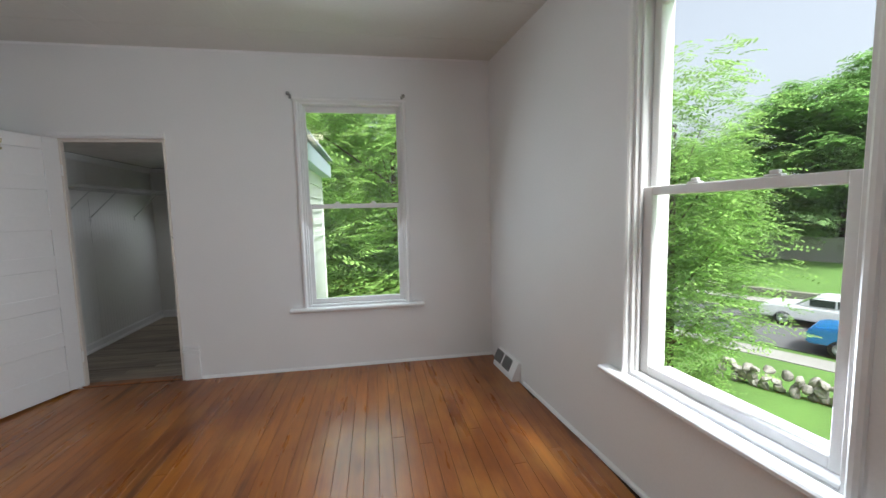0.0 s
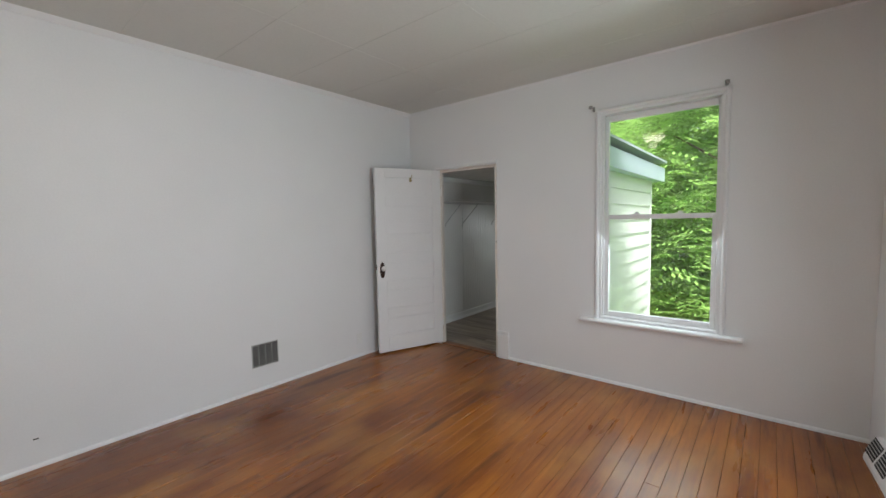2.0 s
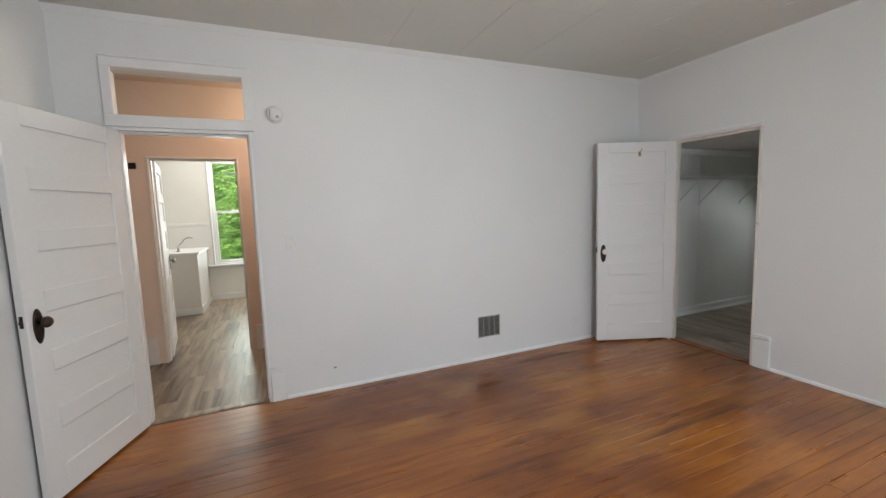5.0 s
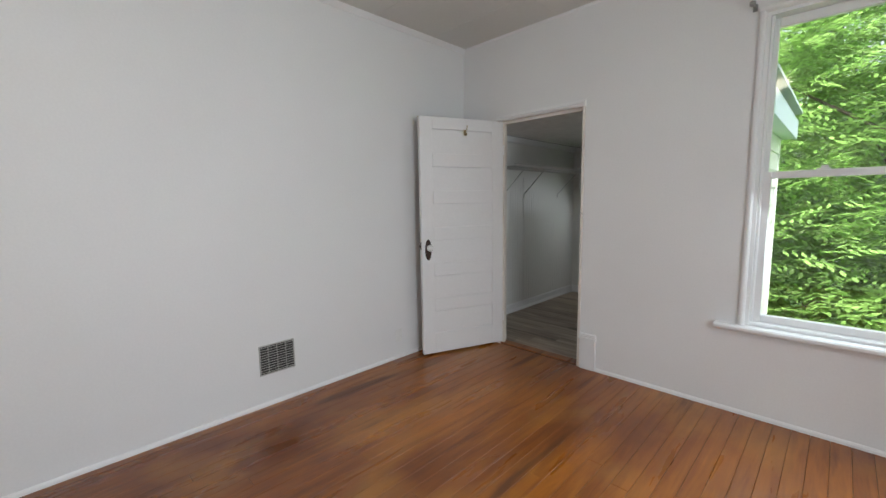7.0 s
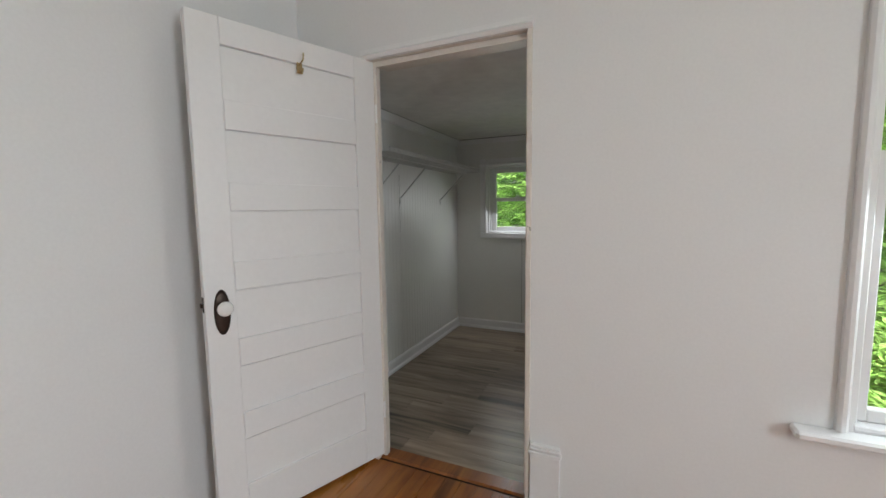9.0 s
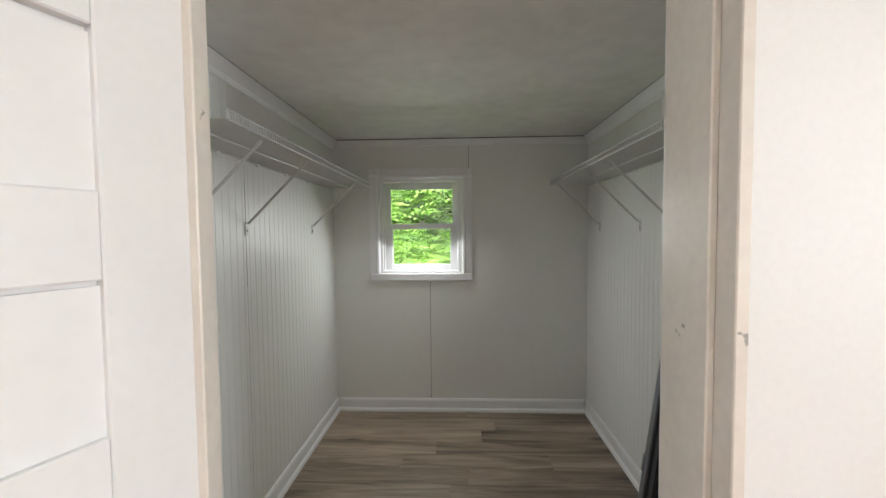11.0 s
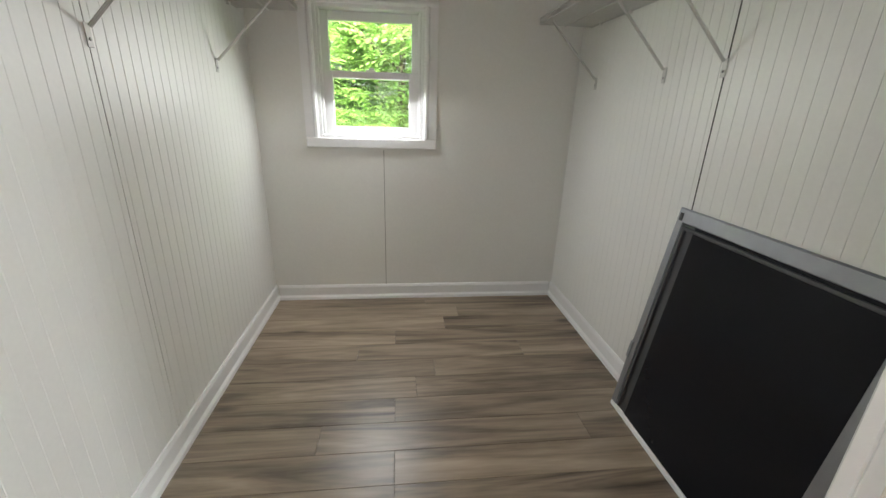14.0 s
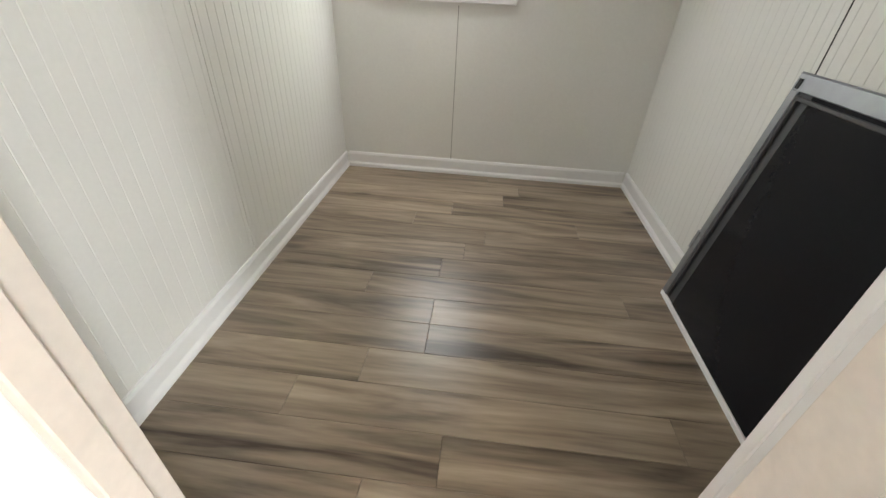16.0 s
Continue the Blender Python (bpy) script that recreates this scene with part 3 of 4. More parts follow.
# ---- closet panelling and trim ----
def beadboard(name, along, plane, out, a0, a1, z0, z1, step, label):
    """A panel whose face has narrow V grooves."""
    prof = [(a0, -0.010)]
    a = a0 + step * 0.5
    prof.append((a0, 0.0))
    while step and a < a1 - 0.01:
        prof += [(a - 0.002, 0.0), (a, -0.0013), (a + 0.002, 0.0)]
        a += step
    prof += [(a1, 0.0), (a1, -0.010)]
    bm = bmesh.new()
    def v(p, z):
        return bm.verts.new((plane + out * p[1], p[0], z) if along == "y" else (p[0], plane + out * p[1], z))
    lo, hi = [v(p, z0) for p in prof], [v(p, z1) for p in prof]
    n = len(prof)
    for i in range(n):
        bm.faces.new((lo[i], lo[(i + 1) % n], hi[(i + 1) % n], hi[i]))
    bmesh.ops.recalc_face_normals(bm, faces=bm.faces[:])
    return solid(name, bm, PANEL, label, "wall panel")


for i, (a, b) in enumerate(((Y1 + 0.108, 5.707), (5.711, 6.93), (6.933, CY1))):
    beadboard("wall_panel_west_%d" % (i + 1), "y", CX0, 1, a, b, 0, CZ, 0.05, "white painted beadboard panel with fine grooves")
for i, (a, b) in enumerate(((CY0, 5.778), (5.783, CY1))):
    beadboard("wall_panel_east_%d" % (i + 1), "y", CX1, -1, a, b, 0, CZ, 0.05, "white painted beadboard panel with an open joint")
solid("trim_seam_east", boxes((CX1 - 0.0006, 5.7775, 0.86, CX1 + 0.006, 5.7835, CZ)), CAULK, "dark open joint between panels", "trim")
# grey strips: the shadow in these closet joints is put into the colour
solid("trim_seam_west", boxes((CX0 - 0.006, 5.7065, 1.15, CX0 + 0.0006, 5.7105, 1.62)), JOINT, "dark open joint between panels", "trim")
solid("trim_seam_north_low", boxes((-2.367, CY1 - 0.0008, 0.1, -2.363, CY1 + 0.001, 1.0)), JOINT, "joint under the closet window, its shadow line painted grey", "trim")
solid("trim_seam_north_high", boxes((-2.071, CY1 - 0.0008, 1.86, -2.067, CY1 + 0.001, 2.03)), JOINT, "joint over the closet window, its shadow line painted grey", "trim")
BASE = [(0, 0), (0, 0.10), (0.006, 0.10), (0.012, 0.085), (0.012, 0.03), (0.022, 0.018), (0.024, 0)]
solid("baseboard_closet_west", sweep(BASE, (CX0, Y1 + 0.108, 0), (CX0, CY1, 0), (1, 0, 0)), TRIM, "white closet baseboard with shoe moulding", "baseboard")
solid("baseboard_closet_north", sweep(BASE, (CX0 + 0.024, CY1, 0), (CX1 - 0.024, CY1, 0), (0, -1, 0)), TRIM, "white closet baseboard with shoe moulding", "baseboard")
solid("baseboard_closet_east", sweep(BASE, (CX1, CY0 + 0.02, 0), (CX1, CY1, 0), (-1, 0, 0)), TRIM, "white closet baseboard with shoe moulding", "baseboard")
CROWN = [(0, -0.004), (0, -0.07), (0.006, -0.07), (0.02, -0.055), (0.034, -0.018), (0.04, -0.004)]
solid("trim_crown_closet_west", sweep(CROWN, (CX0, Y1 + 0.108, CZ), (CX0, CY1, CZ), (1, 0, 0)), TRIM, "white closet crown moulding with a dark gap above", "trim")
solid("trim_crown_closet_east", sweep(CROWN, (CX1, CY0, CZ), (CX1, CY1, CZ), (-1, 0, 0)), TRIM, "white closet crown moulding with a dark gap above", "trim")
solid("trim_crown_closet_north", sweep([(0, -0.006), (0, -0.055), (0.012, -0.055), (0.016, -0.006)], (CX0 + 0.03, CY1, CZ), (CX1 - 0.03, CY1, CZ), (0, -1, 0)), TRIM, "flat white strip under the closet ceiling", "trim")
solid("trim_gap_closet", boxes((CX0 + 0.04, CY1 - 0.0145, CZ - 0.0055, CX1 - 0.04, CY1 - 0.002, CZ - 0.0005)), CAULK, "dark crack over the closet strip", "trim")
solid("trim_gap_closet_west", boxes((CX0 + 0.002, CY0, CZ - 0.0035, CX0 + 0.0385, CY1 - 0.02, CZ - 0.0005)), CAULK, "dark crack over the crown moulding", "trim")
solid("trim_gap_closet_east", boxes((CX1 - 0.0385, CY0, CZ - 0.0035, CX1 - 0.002, CY1 - 0.02, CZ - 0.0005)), CAULK, "dark crack over the crown moulding", "trim")


# ---- closet things ----
def wire_shelf(side, x_wall, y0, y1, brackets, label):
    """A ventilated wire shelf on slanting braces. side: 1 where it reaches towards +x."""
    z, deep = 1.715, 0.305
    t = thing("wire_shelf", pose(x_wall, y0, z), label, "wire shelf", "closet shelves")
    L = y1 - y0
    bm = bmesh.new()
    n = int(L / 0.0165)
    for i in range(n + 1):
        y = i * L / n
        tube(bm, (side * 0.008, y, 0), (side * deep, y, 0), 0.0026, 5)
        tube(bm, (side * deep, y, 0.001), (side * deep, y, 0.028), 0.0022, 5)
    part("wire_deck", bm, WIRE, t)
    for nm, x, zz, r in (("back_rod", 0.008, -0.004, 0.0032), ("middle_rod", 0.16, -0.005, 0.0032), ("front_rod", deep, 0.0, 0.0032), ("lip_rod", deep, 0.028, 0.0032)):
        part(nm, tube(bmesh.new(), (side * x, 0, zz), (side * x, L, zz), r, 8), WIRE, t)
    for yb in brackets:
        y = yb - y0
        bm = bmesh.new()
        tube(bm, (side * 0.012, y, -0.283), (side * (deep - 0.02), y, -0.012), 0.006, 8)
        br = part("brace", bm, WIRE, t)
        part("foot_plate", boxes((side * 0.001, y - 0.011, -0.335, side * 0.005, y + 0.011, -0.275), bevel=0.001), WIRE, br)
        part("screw", lathe([(0.005, 0), (0.004, 0.003), (0.001, 0.004)], 10, pose(side * 0.005, y, -0.315, 0, 90 * side)), STEEL, br)
    for i in range(6):
        y = 0.12 + i * (L - 0.24) / 5
        part("wall_clip", boxes((0, y - 0.008, -0.014, side * 0.016, y + 0.008, 0.006), bevel=0.003), PLASTIC, t)
    return t


wire_shelf(1, CX0, 5.07, 6.87, (5.30, 5.71, 6.52), "white wire shelf on slanted braces along the closet wall")
wire_shelf(-1, CX1, 5.16, 6.87, (5.785, 6.11, 6.72), "white wire shelf on slanted braces, opposite wall")

# dark storm window leaning on the wall
lean = math.atan2(0.125, 0.885)
t = thing("storm_window", Matrix.Translation((-1.318, 5.03, 0.002)) @ pose(0, 0, 0, 0, math.degrees(lean), 0), "aluminium storm window with dark glass leaning on the panelling", "storm window")
W, Hh = 0.80, 0.925
part("top_rail", boxes((0, 0, Hh - 0.05, 0.022, W, Hh), (0.0, 0.0, Hh, 0.03, W, Hh + 0.004), bevel=0.002), ALU, t)
part("bottom_rail", boxes((0, 0, 0, 0.022, W, 0.022), bevel=0.002), TRIM, t, "white painted bottom rail")
part("side_rail", boxes((0, 0, 0.022, 0.022, 0.035, Hh - 0.05), bevel=0.002), ALU, t)
part("side_rail", boxes((0, W - 0.035, 0.022, 0.022, W, Hh - 0.05), (-0.004, W - 0.012, 0.25, 0.004, W + 0.006, 0.33), bevel=0.002), ALU, t)
part("inner_frame", boxes((-0.004, W - 0.06, 0.03, 0.016, W - 0.045, Hh - 0.06), (-0.004, 0.04, Hh - 0.075, 0.016, W - 0.045, Hh - 0.062), bevel=0.002), DULLGREY, t)
part("pane", boxes((0.006, 0.036, 0.023, 0.012, W - 0.1, Hh - 0.051)), BLACKGLASS, t, "black glass pane")
# lighter reflection along the glass edge, painted as a grey strip
part("reflection_strip", boxes((0.008, W - 0.1, 0.023, 0.012, W - 0.036, Hh - 0.051)), DULLGREY, t, "grey strip painted for a reflection in the glass")
part("corner_key", boxes((-0.003, W - 0.03, Hh - 0.045, 0.0, W - 0.012, Hh - 0.015), bevel=0.001), RUBBER, t)
solid("wood_offcut", sweep([(0, 0), (0, 0.045), (0.02, 0.045), (0.06, 0.012), (0.085, 0.012), (0.085, 0)], (-1.35, 4.80, 0.001), (-1.35, 4.995, 0.001), (-1, 0, 0)), TRIM, "short white baseboard offcut lying on the floor", "offcut", kind="thing")


# ---- bedroom things ----
def grille(name, m, w, h, rows, cols, label, back=DARK):
    t = thing(name, m, label, "vent")
    part("backing", boxes((-w / 2 + 0.004, 0.0005, 0.004, w / 2 - 0.004, 0.002, h - 0.004)), back, t)
    part("frame", boxes((-w / 2, 0.0005, 0, w / 2, 0.008, 0.008), (-w / 2, 0.0005, h - 0.008, w / 2, 0.008, h), (-w / 2, 0.0005, 0.008, -w / 2 + 0.008, 0.008, h - 0.008), (w / 2 - 0.008, 0.0005, 0.008, w / 2, 0.008, h - 0.008), bevel=0.001), VENT, t)
    for i in range(rows):
        z = 0.008 + (i + 0.5) * (h - 0.016) / rows
        part("slat", boxes((-w / 2 + 0.008, 0.002, z - 0.0015, w / 2 - 0.008, 0.0075, z + 0.0015)), VENT, t)
    for i in range(1, cols):
        x = -w / 2 + i * w / cols
        part("bar", boxes((x - 0.0015, 0.0025, 0.008, x + 0.0015, 0.0085, h - 0.008)), VENT, t)
    return t


grille("wall_vent", pose(X0, 2.565, 0.215, 0, 0, -90), 0.24, 0.205, 11, 4, "white louvred return air vent low on the wall")
t = thing("corner_register", EAST @ pose(X1, 4.05, 0), "white slanted floor register in the corner", "vent")
part("body", sweep([(0, 0), (0, 0.15), (0.02, 0.15), (0.075, 0.03), (0.078, 0)], (0, -0.21, 0), (0, 0.21, 0), (-1, 0, 0)), TRIM, t)
slope = math.degrees(math.atan2(0.055, 0.12))
for y in (-0.11, 0.07):
    bm = boxes((-0.002, y, 0.0, 0.001, y + 0.15, 0.1))
    bmesh.ops.transform(bm, matrix=pose(-0.068, 0, 0.048, 0, slope, 0), verts=bm.verts)
    part("grille", bm, DARK, t, "dark louvre opening")
    bm = bmesh.new()
    for i in range(5):
        box(bm, -0.004, y, 0.012 + i * 0.019, 0.0, y + 0.15, 0.017 + i * 0.019)
    bmesh.ops.transform(bm, matrix=pose(-0.068, 0, 0.048, 0, slope, 0), verts=bm.verts)
    part("louvres", bm, VENT, t)

t = thing("light_switch", pose(X0, 0.835, 1.235), "white toggle light switch plate", "light switch")
part("plate", boxes((0, -0.035, -0.057, 0.006, 0.035, 0.057), bevel=0.003), PLASTIC, t)
part("toggle", boxes((0.006, -0.005, -0.012, 0.016, 0.005, 0.008), bevel=0.002), PLASTIC, t)
for z in (-0.03, 0.03):
    part("screw", lathe([(0.003, 0), (0.002, 0.001)], 8, pose(0.006, 0, z, 0, 90)), STEEL, t)
t = thing("wall_socket", pose(X0, 3.62, 0.20), "white wall socket near the closet door", "socket")
part("plate", boxes((0, -0.035, -0.057, 0.006, 0.035, 0.057), bevel=0.003), PLASTIC, t)
for z in (-0.022, 0.022):
    part("outlet", boxes((0.006, -0.014, z - 0.014, 0.0085, 0.014, z + 0.014), bevel=0.002), PLASTIC, t)
t = thing("smoke_detector", pose(X0, 0.785, 2.195, 0, 90, 0), "round white smoke detector on the wall", "smoke detector")
part("base", lathe([(0.062, 0), (0.062, 0.010), (0.058, 0.012)], 32), PLASTIC, t)
part("cover", lathe([(0.056, 0.012), (0.056, 0.026), (0.048, 0.036), (0.02, 0.038), (0.002, 0.038)], 32), PLASTIC, t)
part("test_button", lathe([(0.011, 0.038), (0.011, 0.041), (0.002, 0.042)], 16, pose(0.02, 0.018, 0)), VENT, t)
part("vent_slot", boxes((-0.03, -0.035, 0.0365, 0.03, -0.031, 0.0382)), DARK, t)
solid("wall_hole", boxes((X0, 1.095, 0.178, X0 + 0.0015, 1.12, 0.186), bevel=0.0005), DARK, "small dark nick in the wall paint", "nick", kind="thing")


def rod_bracket(x, z, s):
    t = thing("curtain_rod_bracket", pose(x, Y1, z), "small grey curtain rod bracket on the wall", "curtain bracket", "curtain rod brackets")
    part("plate", boxes((-0.011, -0.004, -0.02, 0.011, 0, 0.02), bevel=0.001), STEEL, t)
    part("arm", tube(bmesh.new(), (0, -0.003, 0.004), (0, -0.065, 0.004), 0.005), STEEL, t)
    part("cup", lathe([(0.013, -0.012), (0.016, 0.0), (0.013, 0.014)], 14, pose(s * 0.006, -0.065, 0.006, 0, 90)), STEEL, t)


rod_bracket(-0.755, 2.42, -1)
rod_bracket(0.20, 2.42, 1)

t = thing("ceiling_lamp", pose(-1.02, 1.15, ZC), "lit glass bowl ceiling lamp", "ceiling lamp")
part("base", lathe([(0.09, 0), (0.09, -0.02), (0.07, -0.03)], 28), BRASS, t)
shade = part("shade", lathe([(0.15, -0.035), (0.152, -0.045), (0.13, -0.085), (0.085, -0.115), (0.02, -0.128), (0.001, -0.128)], 32), LAMPGLASS, t, "frosted glowing glass bowl")
shade.visible_shadow = False
part("finial", lathe([(0.008, -0.128), (0.01, -0.136), (0.003, -0.146)], 12), BRASS, t)

# ---- hall and kitchen ----
wall("wall_hall_west", "y", Y0 - 1.5, 3.0, HX0 - 0.12, HX0, -0.3, 3.0, [(-0.36, 0.43, -0.3, 2.05)], PINK, "pink-beige hall wall with a doorway")
solid("wall_hall_lining", boxes((HX1, 0.62, 0, HX1 - 0.004 + 0.0, 3.0, 2.75)), PINK, "pink-beige paint on the hall side", "wall")
solid("wall_hall_north", boxes((HX0 - 3.3, 3.0, -0.3, X0 - 0.15, 3.12, 3.0)), PINK, "plain hall end wall", "wall")
solid("wall_hall_south", boxes((KX0, Y0 - 1.62, -0.3, X0 - 0.15, Y0 - 1.5, 3.0)), PINK, "plain hall end wall", "wall")
solid("ceiling_hall", boxes((KX0, Y0 - 1.5, 2.75, X0 - 0.15, 3.0, 2.87)), PINK, "warm beige hall ceiling", "ceiling")
solid("wall_kitchen_skin", boxes((HX0 - 0.126, 0.45, 0, HX0 - 0.121, 3.0, 2.75)), KITCH, "white kitchen paint", "wall")
wall("wall_kitchen_west", "y", Y0 - 1.5, 3.0, KX0 - 0.16, KX0, -0.3, 3.0, [KW], KITCH, "white kitchen wall with a window")
wall("wall_kitchen_south", "x", KX0, HX0 - 0.125, -1.1, -1.0, 0, 2.75, [], KITCH, "white kitchen side wall")
solid("ceiling_kitchen", boxes((KX0, -1.0, 2.72, HX0 - 0.125, 3.0, 2.745)), KITCH, "white kitchen ceiling", "ceiling")
solid("baseboard_hall", boxes((HX0, -1.9, 0, HX0 + 0.018, -0.42, 0.27), (HX0, -1.9, 0.27, HX0 + 0.024, -0.42, 0.285), bevel=0.003), AGED, "tall cream hall baseboard", "baseboard")
solid("baseboard_hall_right", boxes((HX0, 0.47, 0, HX0 + 0.018, 3.0, 0.27), bevel=0.003), AGED, "tall cream hall baseboard", "baseboard")
solid("baseboard_kitchen", boxes((KX0, -0.32, 0, KX0 + 0.016, 3.0, 0.1), bevel=0.003), TRIM, "white kitchen baseboard", "baseboard")
t = thing("built_in_counter", pose(KX0, -1.0, 0), "white panelled built-in counter by the window", "counter")
part("body", boxes((0.001, 0.001, 0.0, 1.0, 0.66, 0.90)), KITCH, t)
part("top", boxes((0.001, 0.001, 0.90, 1.03, 0.69, 0.935), bevel=0.004), TRIM, t)
part("plinth", boxes((0.001, 0.6605, 0, 1.012, 0.675, 0.1), (1.0005, 0.001, 0, 1.014, 0.66, 0.1), bevel=0.003), TRIM, t)
t = thing("faucet", pose(KX0 + 0.72, -0.62, 0.935), "small curved steel faucet on the white counter", "faucet")
part("base", lathe([(0.028, 0), (0.028, 0.008), (0.016, 0.014), (0.014, 0.06)], 16), STEEL, t)
bm = bmesh.new()
arc = [(0.11 * math.sin(a), 0.06 + 0.13 * math.sin(a * 0.9) + 0.02) for a in (0, 0.35, 0.7, 1.1, 1.5, 1.9, 2.3)]
for k in range(6):
    tube(bm, (0, arc[k][0] if k < 4 else 0.11 + 0.03 * (k - 3), arc[k][1]), (0, arc[k + 1][0] if k < 3 else 0.11 + 0.03 * (k - 2), arc[k + 1][1]), 0.009, 8)
part("spout", bm, STEEL, t)
part("lever", tube(bmesh.new(), (0.0, 0, 0.06), (0.06, -0.01, 0.09), 0.006, 8), STEEL, t)
solid("trim_kitchen_rail", boxes((KX0, -1.0, 1.30, KX0 + 0.018, -0.28, 1.35), bevel=0.003), TRIM, "white moulding along the kitchen wall", "trim")
door_lining("doorframe_kitchen", "cream painted kitchen door frame", "y", -0.36, 0.43, HX0 - 0.13, HX0 + 0.01, 2.05, AGED)
kd = panel_door("door_3", pose(HX0 - 0.135, -0.345, 0.012, 0, 0, 188), 0.76, 2.02, "white kitchen door opened into the room", STEEL)
t = thing("door_chime", pose(HX0, -0.47, 1.96), "small dark box on the hall wall", "door chime")
part("cover", boxes((0, -0.03, -0.03, 0.02, 0.03, 0.03), bevel=0.004), IRON, t)
for nm, x, y, z in (("hall_lamp", -3.75, 0.9, 2.75), ("kitchen_lamp", -6.9, 0.5, 2.72)):
    t = thing(nm, pose(x, y, z), "lit glass bowl ceiling lamp", "ceiling lamp")
    part("base", lathe([(0.08, 0), (0.08, -0.02), (0.06, -0.03)], 20), BRASS, t)
    s = part("shade", lathe([(0.13, -0.035), (0.12, -0.07), (0.07, -0.105), (0.001, -0.115)], 24), LAMPGLASS, t)
    s.visible_shadow = False

# ---- outside ----
GZ = -4.0
solid("ground", boxes((-900, -900, GZ - 0.5, 900, 900, GZ)), GRASS, "mown green lawn reaching the distance", "ground")
# the closet wing seen from the window
t = thing("closet_wing", pose(0, 0, 0), "white clapboard wing of the house with a pale fascia", "house wing", kind="structure")
n_boards = 34
for i in range(n_boards):
    z = 1.97 - (i + 1) * 0.175
    ob = part("clapboard", sweep([(0, 0), (0.018, 0.0), (0.004, 0.174), (0, 0.174)], (-0.86, Y1 + 0.165, z), (-0.86, CY1 + 0.16, z), (1, 0, 0)), SIDING, t)
part("corner_board", boxes((-0.95, CY1 + 0.16, GZ, -0.838, CY1 + 0.18, 1.97), bevel=0.003), SIDING, t)
part("soffit", boxes((-0.95, Y1 + 0.165, 1.97, -0.75, CY1 + 0.42, 1.99)), SOFFIT, t)
part("fascia", boxes((-0.75, Y1 + 0.165, 1.965, -0.728, CY1 + 0.44, 2.16), bevel=0.003), SOFFIT, t)
bm = bmesh.new()
for i in range(6):
    x0 = -0.70 - i * 0.45
    z0 = 2.17 + i * 0.10
    box(bm, x0 - 0.47, Y1 + 0.165, z0 + 0.06, x0, CY1 + 0.45, z0 + 0.085)
part("roof", bm, SHINGLE, t)

ROAD_AT, ROAD_TO = Vector((19.45, 9.83, GZ)), Vector((0.45, -0.89, 0))
ROAD = Matrix.Translation(ROAD_AT) @ pose(0, 0, 0, 0, 0, math.degrees(math.atan2(ROAD_TO.y, ROAD_TO.x)))
solid("road", boxes((-150, -2.7, -0.05, 150, 2.7, 0.02)), ASPHALT, "grey asphalt street", "road", m=ROAD)
solid("kerb", boxes((-150, 2.7, -0.05, 150, 2.88, 0.14), bevel=0.02), CONC, "pale concrete kerb", "kerb", m=ROAD)
solid("pavement", boxes((-150, -4.3, -0.05, 150, -3.2, 0.03)), CONC, "pale concrete pavement", "pavement", m=ROAD)
solid("pavement_far", boxes((-150, 5.4, -0.05, 150, 6.5, 0.05)), CONC, "pale concrete pavement", "pavement", m=ROAD)
solid("bank_wall", boxes((-150, 7.4, -0.05, 150, 7.7, 0.45), bevel=0.03), STONE, "low stone wall under the far lawn", "wall", m=ROAD)
solid("far_lawn", sweep([(0, 0.2), (0, 0.4), (30, 2.6), (90, 5.0), (90, 0)], (-150, 7.7, 0), (150, 7.7, 0), (0, 1, 0)), GRASS, "rising green lawn", "lawn", m=ROAD)
solid("garden_wall_far", boxes((-60, 17.5, 0.9, 60, 17.9, 2.9), bevel=0.05), CONC, "pale wall at the top of the lawn", "wall", m=ROAD)
# rubble wall by the pavement
t = thing("rubble_wall", ROAD @ pose(0, -7.2, 0), "low wall of rough grey field stones", "stone wall", kind="structure")
rng = random.Random(4)
stones = []
for k in range(5):
    bm = bmesh.new()
    bmesh.ops.create_icosphere(bm, subdivisions=2, radius=0.5)
    for v in bm.verts:
        v.co *= 0.8 + 0.4 * noise.noise(v.co * 2 + Vector((k * 7, 0, 0)))
    stones.append(mesh_of("stone", bm, STONE))
for i in range(150):
    ob = new("stone", stones[i % 5])
    ob.parent = t
    ob.matrix_local = Matrix.LocRotScale((-5.4 + (i // 3) * 0.3 + rng.uniform(-0.1, 0.1), rng.uniform(-0.12, 0.12), 0.12 + (i % 3) * 0.2), Euler((rng.random(), rng.random(), rng.random() * 6)), (rng.uniform(0.3, 0.5), rng.uniform(0.28, 0.4), rng.uniform(0.22, 0.32)))


